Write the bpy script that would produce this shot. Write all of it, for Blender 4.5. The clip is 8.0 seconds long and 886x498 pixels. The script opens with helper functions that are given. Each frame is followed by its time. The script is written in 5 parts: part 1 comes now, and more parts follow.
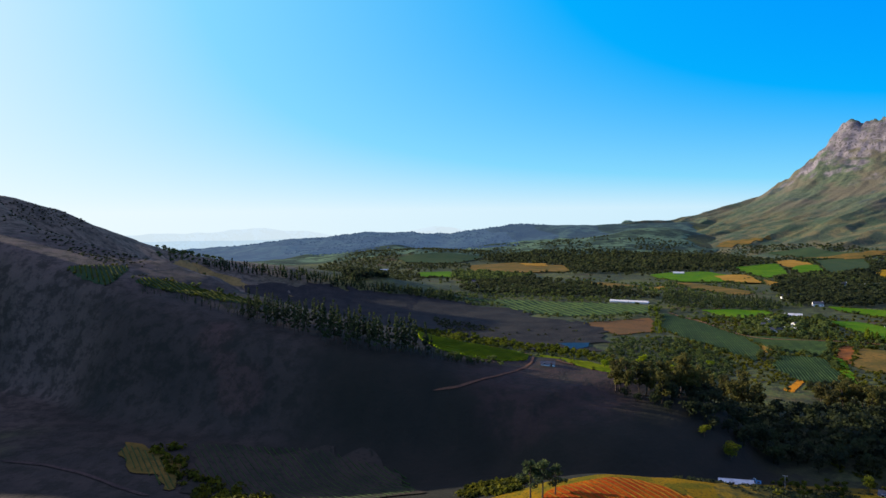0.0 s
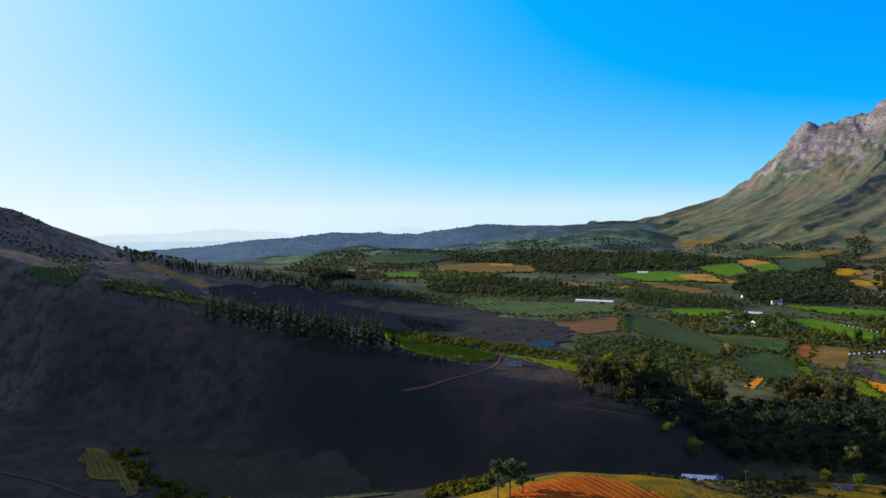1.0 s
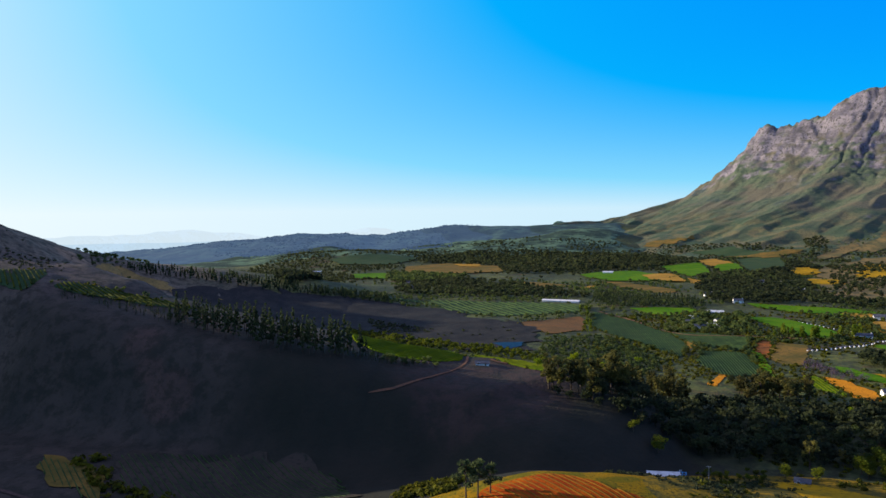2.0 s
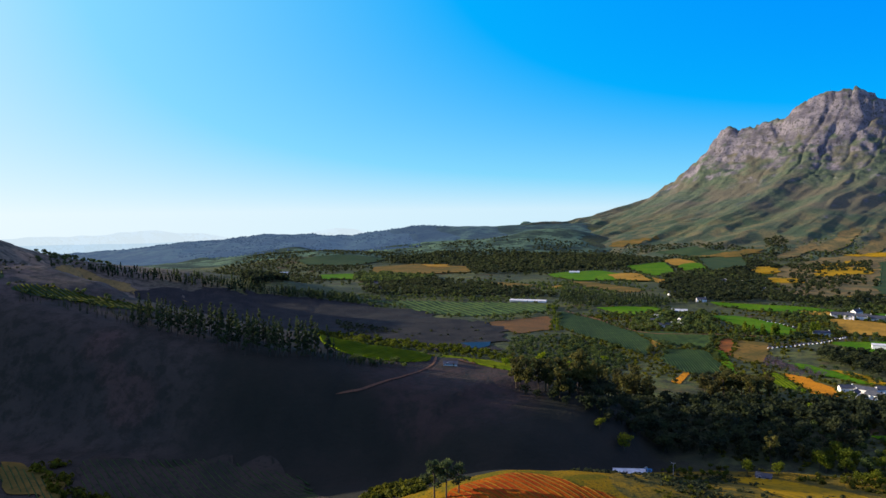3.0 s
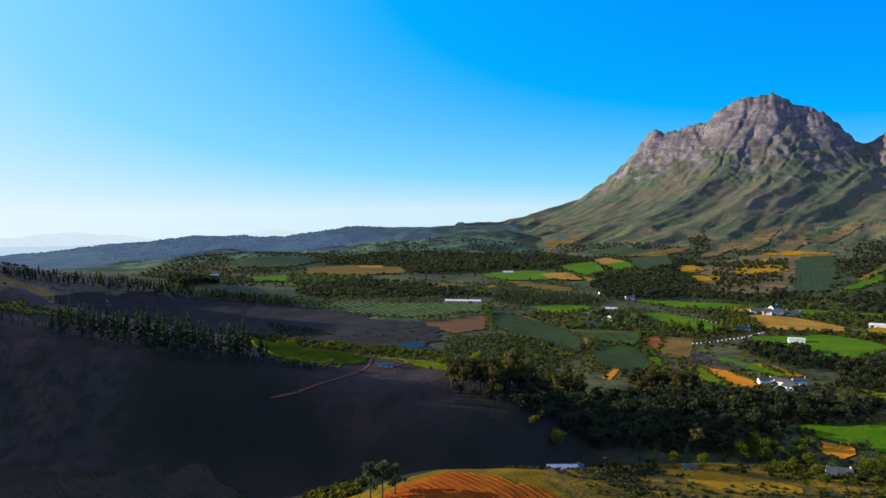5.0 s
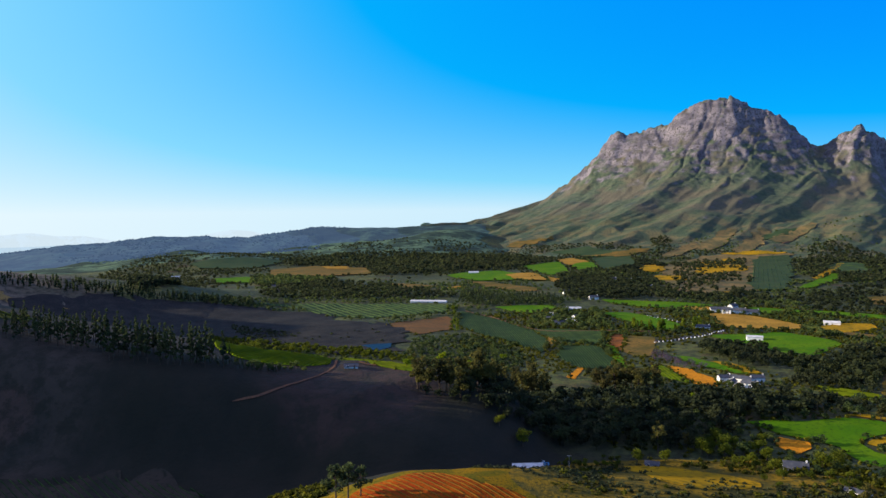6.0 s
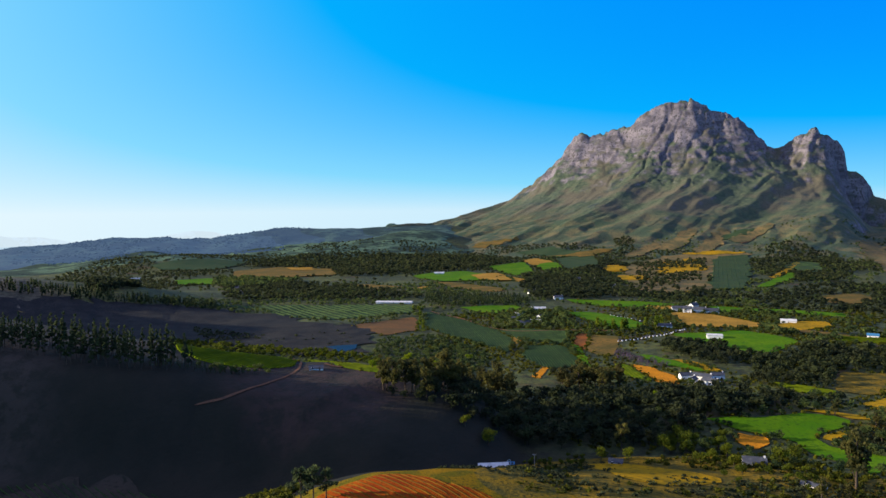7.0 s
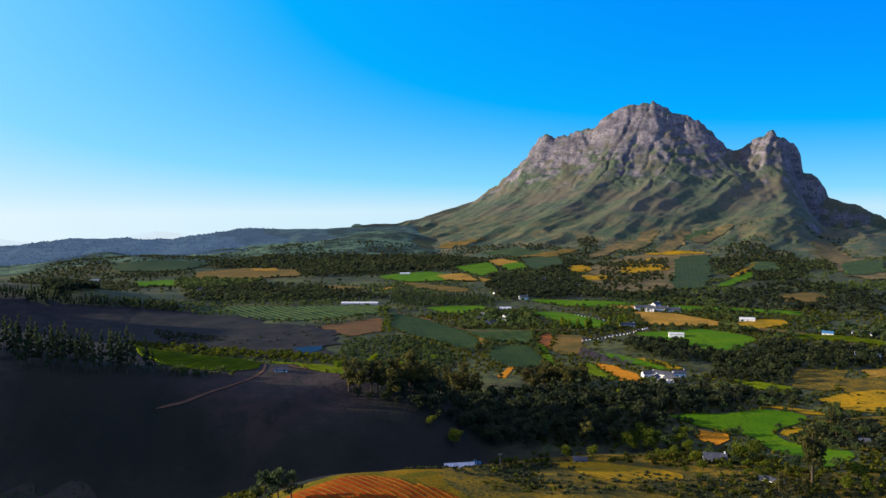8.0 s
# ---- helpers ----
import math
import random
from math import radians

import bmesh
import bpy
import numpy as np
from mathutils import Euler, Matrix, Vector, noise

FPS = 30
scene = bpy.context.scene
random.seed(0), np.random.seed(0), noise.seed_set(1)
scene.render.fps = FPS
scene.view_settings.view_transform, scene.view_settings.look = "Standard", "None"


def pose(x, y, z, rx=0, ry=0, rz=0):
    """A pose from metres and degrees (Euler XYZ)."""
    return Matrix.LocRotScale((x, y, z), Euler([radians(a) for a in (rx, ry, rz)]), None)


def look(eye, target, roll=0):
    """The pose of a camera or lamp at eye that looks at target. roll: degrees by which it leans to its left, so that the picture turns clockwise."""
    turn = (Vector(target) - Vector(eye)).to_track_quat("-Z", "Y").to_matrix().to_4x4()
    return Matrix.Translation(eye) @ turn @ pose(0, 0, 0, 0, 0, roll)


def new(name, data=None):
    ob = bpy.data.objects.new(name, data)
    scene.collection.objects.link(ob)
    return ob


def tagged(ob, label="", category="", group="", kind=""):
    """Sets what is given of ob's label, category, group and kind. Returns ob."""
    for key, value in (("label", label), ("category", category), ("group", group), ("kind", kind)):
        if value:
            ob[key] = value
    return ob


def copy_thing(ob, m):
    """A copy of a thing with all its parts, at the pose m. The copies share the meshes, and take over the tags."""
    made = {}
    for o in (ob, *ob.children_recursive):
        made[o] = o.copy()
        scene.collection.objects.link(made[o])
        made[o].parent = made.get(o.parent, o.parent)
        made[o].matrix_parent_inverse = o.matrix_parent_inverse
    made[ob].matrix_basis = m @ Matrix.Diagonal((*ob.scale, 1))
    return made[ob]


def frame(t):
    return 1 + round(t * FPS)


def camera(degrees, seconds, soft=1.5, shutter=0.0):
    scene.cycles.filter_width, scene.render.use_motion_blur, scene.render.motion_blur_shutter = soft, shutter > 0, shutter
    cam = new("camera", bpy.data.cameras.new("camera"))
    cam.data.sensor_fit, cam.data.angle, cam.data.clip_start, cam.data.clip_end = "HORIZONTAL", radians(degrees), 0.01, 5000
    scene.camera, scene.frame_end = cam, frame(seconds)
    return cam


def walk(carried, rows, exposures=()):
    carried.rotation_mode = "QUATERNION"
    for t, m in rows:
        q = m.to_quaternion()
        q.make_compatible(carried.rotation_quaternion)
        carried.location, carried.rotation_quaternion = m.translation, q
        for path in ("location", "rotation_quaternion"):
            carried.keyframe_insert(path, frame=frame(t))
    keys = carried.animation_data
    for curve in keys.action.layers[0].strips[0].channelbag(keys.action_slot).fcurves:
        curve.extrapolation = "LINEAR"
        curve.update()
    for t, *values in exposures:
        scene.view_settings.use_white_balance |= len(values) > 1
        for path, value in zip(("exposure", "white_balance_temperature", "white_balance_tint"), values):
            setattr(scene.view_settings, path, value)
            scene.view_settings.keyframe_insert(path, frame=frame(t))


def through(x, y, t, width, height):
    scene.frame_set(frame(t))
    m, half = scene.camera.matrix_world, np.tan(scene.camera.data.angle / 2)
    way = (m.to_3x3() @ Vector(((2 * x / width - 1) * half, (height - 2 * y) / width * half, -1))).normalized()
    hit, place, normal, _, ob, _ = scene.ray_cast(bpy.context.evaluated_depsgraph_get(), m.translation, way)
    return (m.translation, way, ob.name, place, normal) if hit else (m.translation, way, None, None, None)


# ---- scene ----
cam = camera(64.0, 8.0)

# the drone hovers 150 m over the valley floor and pans to the right: seconds, yaw, pitch, roll
rows = [(0.0, 0, -3.2, 0.6), (0.5, -1.334, -3.19, 0.577), (1.0, -2.664, -3.189, 0.585), (1.5, -3.974, -3.176, 0.62),
        (3.0, -7.904, -3.163, 0.618), (3.5, -9.124, -3.167, 0.625), (4.0, -10.44, -3.163, 0.637), (4.5, -11.794, -3.159, 0.65),
        (6.0, -15.965, -3.144, 0.634), (6.5, -17.357, -3.128, 0.627), (7.0, -18.749, -3.12, 0.61), (7.5, -20.129, -3.111, 0.579),
        (8.0, -21.513, -3.107, 0.545)]
walk(cam, [(t, pose(0, 0, 150, 90 + p, r, y)) for t, y, p, r in rows])

# ---------------------------------------------------------------- light
SUN_AZIMUTH, SUN_HEIGHT = radians(-67), radians(14.4)
to_sun = Vector((math.sin(SUN_AZIMUTH) * math.cos(SUN_HEIGHT), math.cos(SUN_AZIMUTH) * math.cos(SUN_HEIGHT), math.sin(SUN_HEIGHT)))
sun = new("sun", bpy.data.lights.new("sun", "SUN"))
sun.data.energy, sun.data.angle, sun.data.color = 5.0, radians(0.5), (1.0, 0.86, 0.68)
sun.matrix_world = look((0, 0, 0), -to_sun)
scene.view_settings.exposure = 0.82

world = bpy.data.worlds.new("sky")
scene.world = world
world.use_nodes = True
wn, wl = world.node_tree.nodes, world.node_tree.links


def sky_math(operation, a, b=None, c=None):
    n = wn.new("ShaderNodeMath")
    n.operation = operation
    for k, v in enumerate((a, b, c)):
        if isinstance(v, (int, float)):
            n.inputs[k].default_value = v
        elif v is not None:
            wl.new(v, n.inputs[k])
    return n.outputs[0]


def sky_mix(factor, a, b):
    n = wn.new("ShaderNodeMix")
    n.data_type = "RGBA"
    for socket, v in ((n.inputs[0], factor), (n.inputs[6], a), (n.inputs[7], b)):
        if isinstance(v, tuple):
            socket.default_value = (*v, 1)
        elif isinstance(v, (int, float)):
            socket.default_value = v
        else:
            wl.new(v, socket)
    return n.outputs[2]


sky = wn.new("ShaderNodeTexSky")
sky.sky_type, sky.sun_disc = "NISHITA", False
sky.sun_elevation, sky.sun_rotation = SUN_HEIGHT, SUN_AZIMUTH
sky.altitude, sky.air_density, sky.dust_density, sky.ozone_density = 300, 1.0, 0.3, 4.0
heaven = wn.new("ShaderNodeTexCoord").outputs["Generated"]
split = wn.new("ShaderNodeSeparateXYZ")
wl.new(heaven, split.inputs[0])
dot = wn.new("ShaderNodeVectorMath")
dot.operation = "DOT_PRODUCT"
wl.new(heaven, dot.inputs[0])
dot.inputs[1].default_value = to_sun
up = sky_math("MAXIMUM", split.outputs["Z"], 0.0)
pale = sky_math("POWER", 2.718, sky_math("MULTIPLY", up, -7.5))  # fades upward from the horizon
apart = sky_math("ARCCOSINE", dot.outputs["Value"])
glow = sky_math("POWER", 2.718, sky_math("MULTIPLY", sky_math("POWER", sky_math("DIVIDE", apart, 1.22), 2.0), -1.0))
white = sky_math("SUBTRACT", 1.0, sky_math("MULTIPLY", sky_math("SUBTRACT", 1.0, sky_math("MULTIPLY", pale, 0.8)), sky_math("SUBTRACT", 1.0, glow)))
ramp = wn.new("ShaderNodeValToRGB")
wl.new(white, ramp.inputs[0])
stops = ((0.0, (0.0, 0.235, 1.0)), (0.17, (0.0, 0.262, 1.0)), (0.40, (0.0, 0.43, 1.0)), (0.68, (0.25, 0.71, 1.0)), (1.0, (1.04, 1.05, 1.03)))
while len(ramp.color_ramp.elements) < len(stops):
    ramp.color_ramp.elements.new(0.5)
for e, (at, c) in zip(ramp.color_ramp.elements, stops):
    e.position, e.color = at, (*c, 1)
veil = ramp.outputs[0]
tint = wn.new("ShaderNodeVectorMath")
tint.operation = "MULTIPLY"
wl.new(sky.outputs["Color"], tint.inputs[0])
tint.inputs[1].default_value = (0.01, 0.08, 0.17)
high = wn.new("ShaderNodeMapRange")
high.interpolation_type = "SMOOTHSTEP"
wl.new(up, high.inputs["Value"])
high.inputs["From Min"].default_value, high.inputs["From Max"].default_value = 0.27, 0.62
dome = sky_mix(high.outputs[0], veil, (0.41, 0.47, 0.88))  # paler and brighter overhead, above the view, to fill the shade
wl.new(sky_mix(0.08, dome, tint.outputs[0]), wn["Background"].inputs["Color"])
wn["Background"].inputs["Strength"].default_value = 0.58

# ---------------------------------------------------------------- materials
class Nodes:
    """A material's node tree, with short calls for its nodes."""

    def __init__(self, name, rough=0.9, shine=0.03):
        self.mat = bpy.data.materials.new(name)
        self.mat.use_nodes = True
        self.tree = self.mat.node_tree
        self.shader = self.tree.nodes["Principled BSDF"]
        self.shader.inputs["Roughness"].default_value = rough
        self.shader.inputs["Specular IOR Level"].default_value = shine
        self.place = self.tree.nodes.new("ShaderNodeNewGeometry")

    def put(self, socket, value):
        if isinstance(value, tuple):
            socket.default_value = (*value, 1) if len(value) == 3 and socket.type == "RGBA" else value
        elif isinstance(value, (int, float)):
            socket.default_value = value
        else:
            self.tree.links.new(value, socket)

    def noise(self, metres, detail=3.0, stretch=None, rough=0.55):
        """Noise with spots of about that many metres, in the world's own places."""
        n = self.tree.nodes.new("ShaderNodeTexNoise")
        n.inputs["Scale"].default_value = 1.0 / metres
        n.inputs["Detail"].default_value = detail
        n.inputs["Roughness"].default_value = rough
        source = self.place.outputs["Position"]
        if stretch:
            m = self.tree.nodes.new("ShaderNodeMapping")
            self.put(m.inputs["Vector"], source)
            m.inputs["Scale"].default_value = stretch
            source = m.outputs[0]
        self.put(n.inputs["Vector"], source)
        return n.outputs["Fac"]

    def ramp(self, value, low, high):
        n = self.tree.nodes.new("ShaderNodeMapRange")
        n.interpolation_type = "SMOOTHSTEP"
        self.put(n.inputs["Value"], value)
        n.inputs["From Min"].default_value, n.inputs["From Max"].default_value = low, high
        return n.outputs[0]

    def math(self, operation, a, b=0.0):
        n = self.tree.nodes.new("ShaderNodeMath")
        n.operation = operation
        self.put(n.inputs[0], a)
        self.put(n.inputs[1], b)
        return n.outputs[0]

    def mix(self, factor, a, b):
        n = self.tree.nodes.new("ShaderNodeMix")
        n.data_type = "RGBA"
        self.put(n.inputs[0], factor)
        self.put(n.inputs[6], a)
        self.put(n.inputs[7], b)
        return n.outputs[2]

    def bump(self, value, depth):
        n = self.tree.nodes.new("ShaderNodeBump")
        n.inputs["Distance"].default_value = depth
        n.inputs["Strength"].default_value = 0.8
        self.put(n.inputs["Height"], value)
        self.put(self.shader.inputs["Normal"], n.outputs[0])

    def colour(self, value):
        self.put(self.shader.inputs["Base Color"], value)
        return self.mat


def earth(name, one, two, three, wide=30.0, fine=2.2, relief=0.3, stretch=None):
    """Ground cover: two colours in wide patches, a third in fine flecks, rough relief."""
    n = Nodes(name)
    patch = n.ramp(n.noise(wide, 4, stretch), 0.38, 0.64)
    fleck = n.ramp(n.noise(fine, 4), 0.48, 0.70)
    n.bump(n.noise(fine * 0.7, 4), relief)
    return n.colour(n.mix(fleck, n.mix(patch, one, two), three))


def foliage(name, dark, light, through=0.3, patch=9.0):
    """Leaves: darker and lighter from tree to tree and leaf to leaf; some light shines through."""
    n = Nodes(name, 0.75)
    n.shader.inputs["Specular IOR Level"].default_value = 0.08
    tree_tone = n.ramp(n.noise(patch, 1), 0.36, 0.64)
    leaf_tone = n.math("MULTIPLY", n.place.outputs["Random Per Island"], 0.40)
    info = n.tree.nodes.new("ShaderNodeObjectInfo")
    tone = n.math("ADD", n.math("MULTIPLY", tree_tone, 0.6), leaf_tone)
    tone = n.math("ADD", tone, n.math("MULTIPLY", n.math("SUBTRACT", info.outputs["Random"], 0.5), 0.35))
    c = n.mix(tone, dark, light)
    russet = (light[0] * 1.05, light[1] * 0.72, light[2] * 1.2)
    c = n.mix(n.math("MULTIPLY", n.ramp(n.noise(42, 3), 0.50, 0.66), 0.3), c, n.mix(tone, dark, russet))
    n.colour(c)
    glow = n.tree.nodes.new("ShaderNodeBsdfTranslucent")
    n.put(glow.inputs["Color"], c)
    both = n.tree.nodes.new("ShaderNodeMixShader")
    both.inputs[0].default_value = through
    n.tree.links.new(n.shader.outputs[0], both.inputs[1])
    n.tree.links.new(glow.outputs[0], both.inputs[2])
    n.tree.links.new(both.outputs[0], n.tree.nodes["Material Output"].inputs["Surface"])
    return n.mat


def plain_paint(name, one, two, rough=0.6, metres=1.2, metal=0.0):
    n = Nodes(name, rough)
    n.shader.inputs["Metallic"].default_value = metal
    stain = n.ramp(n.noise(metres, 4), 0.42, 0.72)
    n.bump(n.noise(metres * 0.2, 2), 0.01)
    return n.colour(n.mix(stain, one, two))


green_grass = earth("green_grass", (0.050, 0.136, 0.003), (0.085, 0.165, 0.004), (0.036, 0.090, 0.005), 40, 3)
vine_grass = earth("vine_grass", (0.105, 0.180, 0.003), (0.145, 0.210, 0.004), (0.060, 0.085, 0.006), 35, 2.5)
vine_soil = earth("vine_soil", (0.028, 0.058, 0.024), (0.042, 0.068, 0.026), (0.050, 0.054, 0.028), 40, 3)
dry_grass = earth("dry_grass", (0.38, 0.205, 0.030), (0.28, 0.155, 0.022), (0.17, 0.110, 0.020), 35, 4)
gold_grass = earth("gold_grass", (0.40, 0.215, 0.006), (0.27, 0.165, 0.008), (0.14, 0.100, 0.010), 30, 4)
olive_grass = earth("olive_grass", (0.200, 0.124, 0.012), (0.082, 0.070, 0.017), (0.034, 0.040, 0.014), 12, 2.2, 0.6)
# dark cover that stands in for shade on the slope behind the spur
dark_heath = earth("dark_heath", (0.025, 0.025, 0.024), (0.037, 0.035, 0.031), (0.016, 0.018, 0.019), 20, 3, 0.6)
orange_soil = earth("orange_soil", (0.56, 0.215, 0.012), (0.46, 0.180, 0.012), (0.28, 0.110, 0.010), 18, 2)
hill_soil = earth("hill_soil", (0.34, 0.078, 0.004), (0.25, 0.034, 0.004), (0.105, 0.040, 0.006), 16, 1.3)
red_soil = earth("red_soil", (0.240, 0.075, 0.018), (0.165, 0.065, 0.020), (0.095, 0.050, 0.018), 30, 3)
brown_soil = earth("brown_soil", (0.105, 0.058, 0.049), (0.07, 0.046, 0.042), (0.045, 0.036, 0.032), 32, 3)
fallow = earth("fallow", (0.175, 0.105, 0.025), (0.105, 0.080, 0.020), (0.070, 0.062, 0.018), 30, 4)
pale_grass = earth("pale_grass", (0.250, 0.165, 0.055), (0.170, 0.120, 0.042), (0.090, 0.075, 0.030), 25, 3)
plough = earth("plough", (0.150, 0.078, 0.030), (0.110, 0.066, 0.028), (0.075, 0.050, 0.024), 30, 3)
sand = earth("sand", (0.26, 0.13, 0.068), (0.2, 0.105, 0.061), (0.13, 0.08, 0.052), 14, 1.5)
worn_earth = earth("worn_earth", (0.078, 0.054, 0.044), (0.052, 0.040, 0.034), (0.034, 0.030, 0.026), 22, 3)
foothill_tan = earth("foothill_tan", (0.190, 0.130, 0.050), (0.100, 0.090, 0.040), (0.050, 0.058, 0.030), 55, 9)
hill_grass = earth("hill_grass", (0.225, 0.125, 0.005), (0.110, 0.092, 0.007), (0.042, 0.046, 0.008), 12, 1.4)
track_earth = earth("track_earth", (0.17, 0.082, 0.044), (0.11, 0.062, 0.041), (0.07, 0.048, 0.038), 16, 1.5)
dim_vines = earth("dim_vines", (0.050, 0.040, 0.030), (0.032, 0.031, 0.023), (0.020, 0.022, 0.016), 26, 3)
tar = earth("tar", (0.055, 0.055, 0.069), (0.075, 0.073, 0.085), (0.04, 0.04, 0.053), 12, 1.0, 0.05)


def scrubland():
    """Heath, dry grass and bare soil in patches of several sizes."""
    n = Nodes("scrubland", 0.85, 0.08)
    heath = n.mix(n.ramp(n.noise(5, 4), 0.42, 0.62), (0.046, 0.060, 0.024), (0.070, 0.080, 0.030))
    grass = n.mix(n.ramp(n.noise(3, 4), 0.4, 0.65), (0.080, 0.102, 0.026), (0.130, 0.118, 0.034))
    soil = n.mix(n.noise(4, 3), (0.105, 0.066, 0.030), (0.065, 0.046, 0.022))
    c = n.mix(n.ramp(n.noise(120, 5), 0.46, 0.62), heath, grass)
    c = n.mix(n.ramp(n.noise(75, 6, (1, 1, 0.2)), 0.58, 0.68), c, soil)
    # cleared, ruddy hillside, lightened for hazy air; shade painted on the slope beside it
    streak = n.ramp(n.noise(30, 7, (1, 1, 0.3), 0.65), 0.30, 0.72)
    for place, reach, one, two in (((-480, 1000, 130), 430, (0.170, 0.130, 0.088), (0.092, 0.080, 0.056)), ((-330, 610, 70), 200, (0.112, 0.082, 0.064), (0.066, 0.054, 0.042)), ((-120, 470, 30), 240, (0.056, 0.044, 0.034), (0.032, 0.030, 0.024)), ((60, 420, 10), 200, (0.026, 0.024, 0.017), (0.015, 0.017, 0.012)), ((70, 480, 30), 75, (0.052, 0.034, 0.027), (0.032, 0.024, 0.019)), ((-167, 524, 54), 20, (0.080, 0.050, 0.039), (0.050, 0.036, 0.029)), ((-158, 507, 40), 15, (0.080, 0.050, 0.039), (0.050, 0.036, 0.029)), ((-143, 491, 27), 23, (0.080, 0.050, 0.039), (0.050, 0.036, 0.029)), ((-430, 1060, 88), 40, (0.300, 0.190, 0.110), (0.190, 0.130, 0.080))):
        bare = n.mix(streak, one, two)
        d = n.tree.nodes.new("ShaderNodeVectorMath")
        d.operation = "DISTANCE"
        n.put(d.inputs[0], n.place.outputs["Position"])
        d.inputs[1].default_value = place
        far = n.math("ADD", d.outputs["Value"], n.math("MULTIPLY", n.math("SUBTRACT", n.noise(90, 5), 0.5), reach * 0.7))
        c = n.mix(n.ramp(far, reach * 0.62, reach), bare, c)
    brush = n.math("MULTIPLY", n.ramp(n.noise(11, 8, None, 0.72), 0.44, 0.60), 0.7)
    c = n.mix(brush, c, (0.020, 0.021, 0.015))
    n.bump(n.noise(3, 5), 0.9)
    return n.colour(c)


def mountain_skin():
    """Heath on gentle slopes, banded grey-violet rock where it is steep, dry grass in between."""
    n = Nodes("mountain_skin", 0.85, 0.16)
    split = n.tree.nodes.new("ShaderNodeSeparateXYZ")
    n.put(split.inputs[0], n.place.outputs["Normal"])
    where = n.tree.nodes.new("ShaderNodeSeparateXYZ")
    n.put(where.inputs[0], n.place.outputs["Position"])
    steep = n.math("SUBTRACT", 1.0, split.outputs["Z"])
    high = n.ramp(where.outputs["Z"], 160, 600)
    rough = n.noise(70, 7, None, 0.65)
    bands = n.noise(34, 6, (0.35, 0.35, 1.0), 0.65)
    heath = n.mix(n.ramp(n.noise(18, 7, None, 0.65), 0.36, 0.66), (0.046, 0.072, 0.044), (0.104, 0.124, 0.066))
    heath = n.mix(n.ramp(n.noise(190, 6), 0.44, 0.60), heath, (0.118, 0.104, 0.066))
    heath = n.mix(n.ramp(n.noise(110, 6, (1, 1, 0.6)), 0.58, 0.68), heath, (0.044, 0.060, 0.054))
    low = n.ramp(where.outputs["Z"], 190, 50)
    heath = n.mix(n.math("MULTIPLY", low, 0.75), heath, n.mix(n.ramp(n.noise(60, 5), 0.45, 0.6), (0.044, 0.076, 0.034), (0.140, 0.120, 0.046)))
    stone = n.mix(n.ramp(bands, 0.34, 0.66), (0.088, 0.080, 0.098), (0.215, 0.190, 0.208))
    stone = n.mix(n.ramp(n.noise(9, 6, (1, 1, 0.6), 0.7), 0.50, 0.60), stone, (0.060, 0.056, 0.050))
    bare = n.math("ADD", n.math("ADD", n.math("MULTIPLY", steep, 1.25), n.math("MULTIPLY", high, 0.34)), n.math("MULTIPLY", n.math("SUBTRACT", rough, 0.5), 2.2))
    layer = n.math("ADD", where.outputs["Z"], n.math("MULTIPLY", n.noise(420, 3), 150))
    outcrop = n.math("MULTIPLY", n.math("MULTIPLY", n.ramp(layer, 385, 405), n.ramp(layer, 450, 425)), n.ramp(n.noise(120, 5), 0.50, 0.60))
    bare = n.math("ADD", bare, n.math("MULTIPLY", outcrop, 0.40))
    heath = n.mix(n.math("MULTIPLY", n.ramp(n.noise(6, 4, None, 0.7), 0.50, 0.60), 0.65), heath, (0.026, 0.038, 0.028))
    n.bump(n.math("ADD", n.noise(9, 8, None, 0.78), n.math("MULTIPLY", bands, 0.6)), 5.5)
    return n.colour(n.mix(n.ramp(bare, 0.34, 0.86), heath, stone))


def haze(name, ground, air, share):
    """Far land, dark woods and paler fields, with haze painted in as a faint glow."""
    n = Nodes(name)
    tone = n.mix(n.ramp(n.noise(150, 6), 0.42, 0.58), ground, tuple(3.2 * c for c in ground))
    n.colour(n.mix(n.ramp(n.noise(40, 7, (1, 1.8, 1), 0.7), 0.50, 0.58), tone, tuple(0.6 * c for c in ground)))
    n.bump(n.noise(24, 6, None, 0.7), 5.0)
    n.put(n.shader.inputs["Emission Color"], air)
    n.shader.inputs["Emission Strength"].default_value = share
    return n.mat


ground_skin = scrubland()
mountain_mat = mountain_skin()
leaf_round = foliage("leaf_round", (0.032, 0.056, 0.024), (0.120, 0.152, 0.034), 0.5)
# darker leaf_round for dark woods, with the valley wood's shade painted in
leaf_dark_shaded = foliage("leaf_dark_shaded", (0.018, 0.026, 0.016), (0.060, 0.072, 0.024), 0.5)
leaf_gum = foliage("leaf_gum", (0.038, 0.044, 0.018), (0.150, 0.135, 0.032), 0.55)
leaf_pine = foliage("leaf_pine", (0.026, 0.044, 0.024), (0.092, 0.116, 0.040), 0.55)
leaf_poplar = foliage("leaf_poplar", (0.070, 0.105, 0.010), (0.165, 0.205, 0.016), 0.55)
leaf_shrub = foliage("leaf_shrub", (0.026, 0.036, 0.008), (0.140, 0.138, 0.010), 0.5, 6)
leaf_heath = foliage("leaf_heath", (0.02, 0.03, 0.018), (0.064, 0.074, 0.028), 0.4, 6)
leaf_bare = foliage("leaf_bare", (0.06, 0.044, 0.063), (0.12, 0.092, 0.116), 0.2)
leaf_vine = foliage("leaf_vine", (0.034, 0.070, 0.026), (0.072, 0.124, 0.036), 0.45, 14)
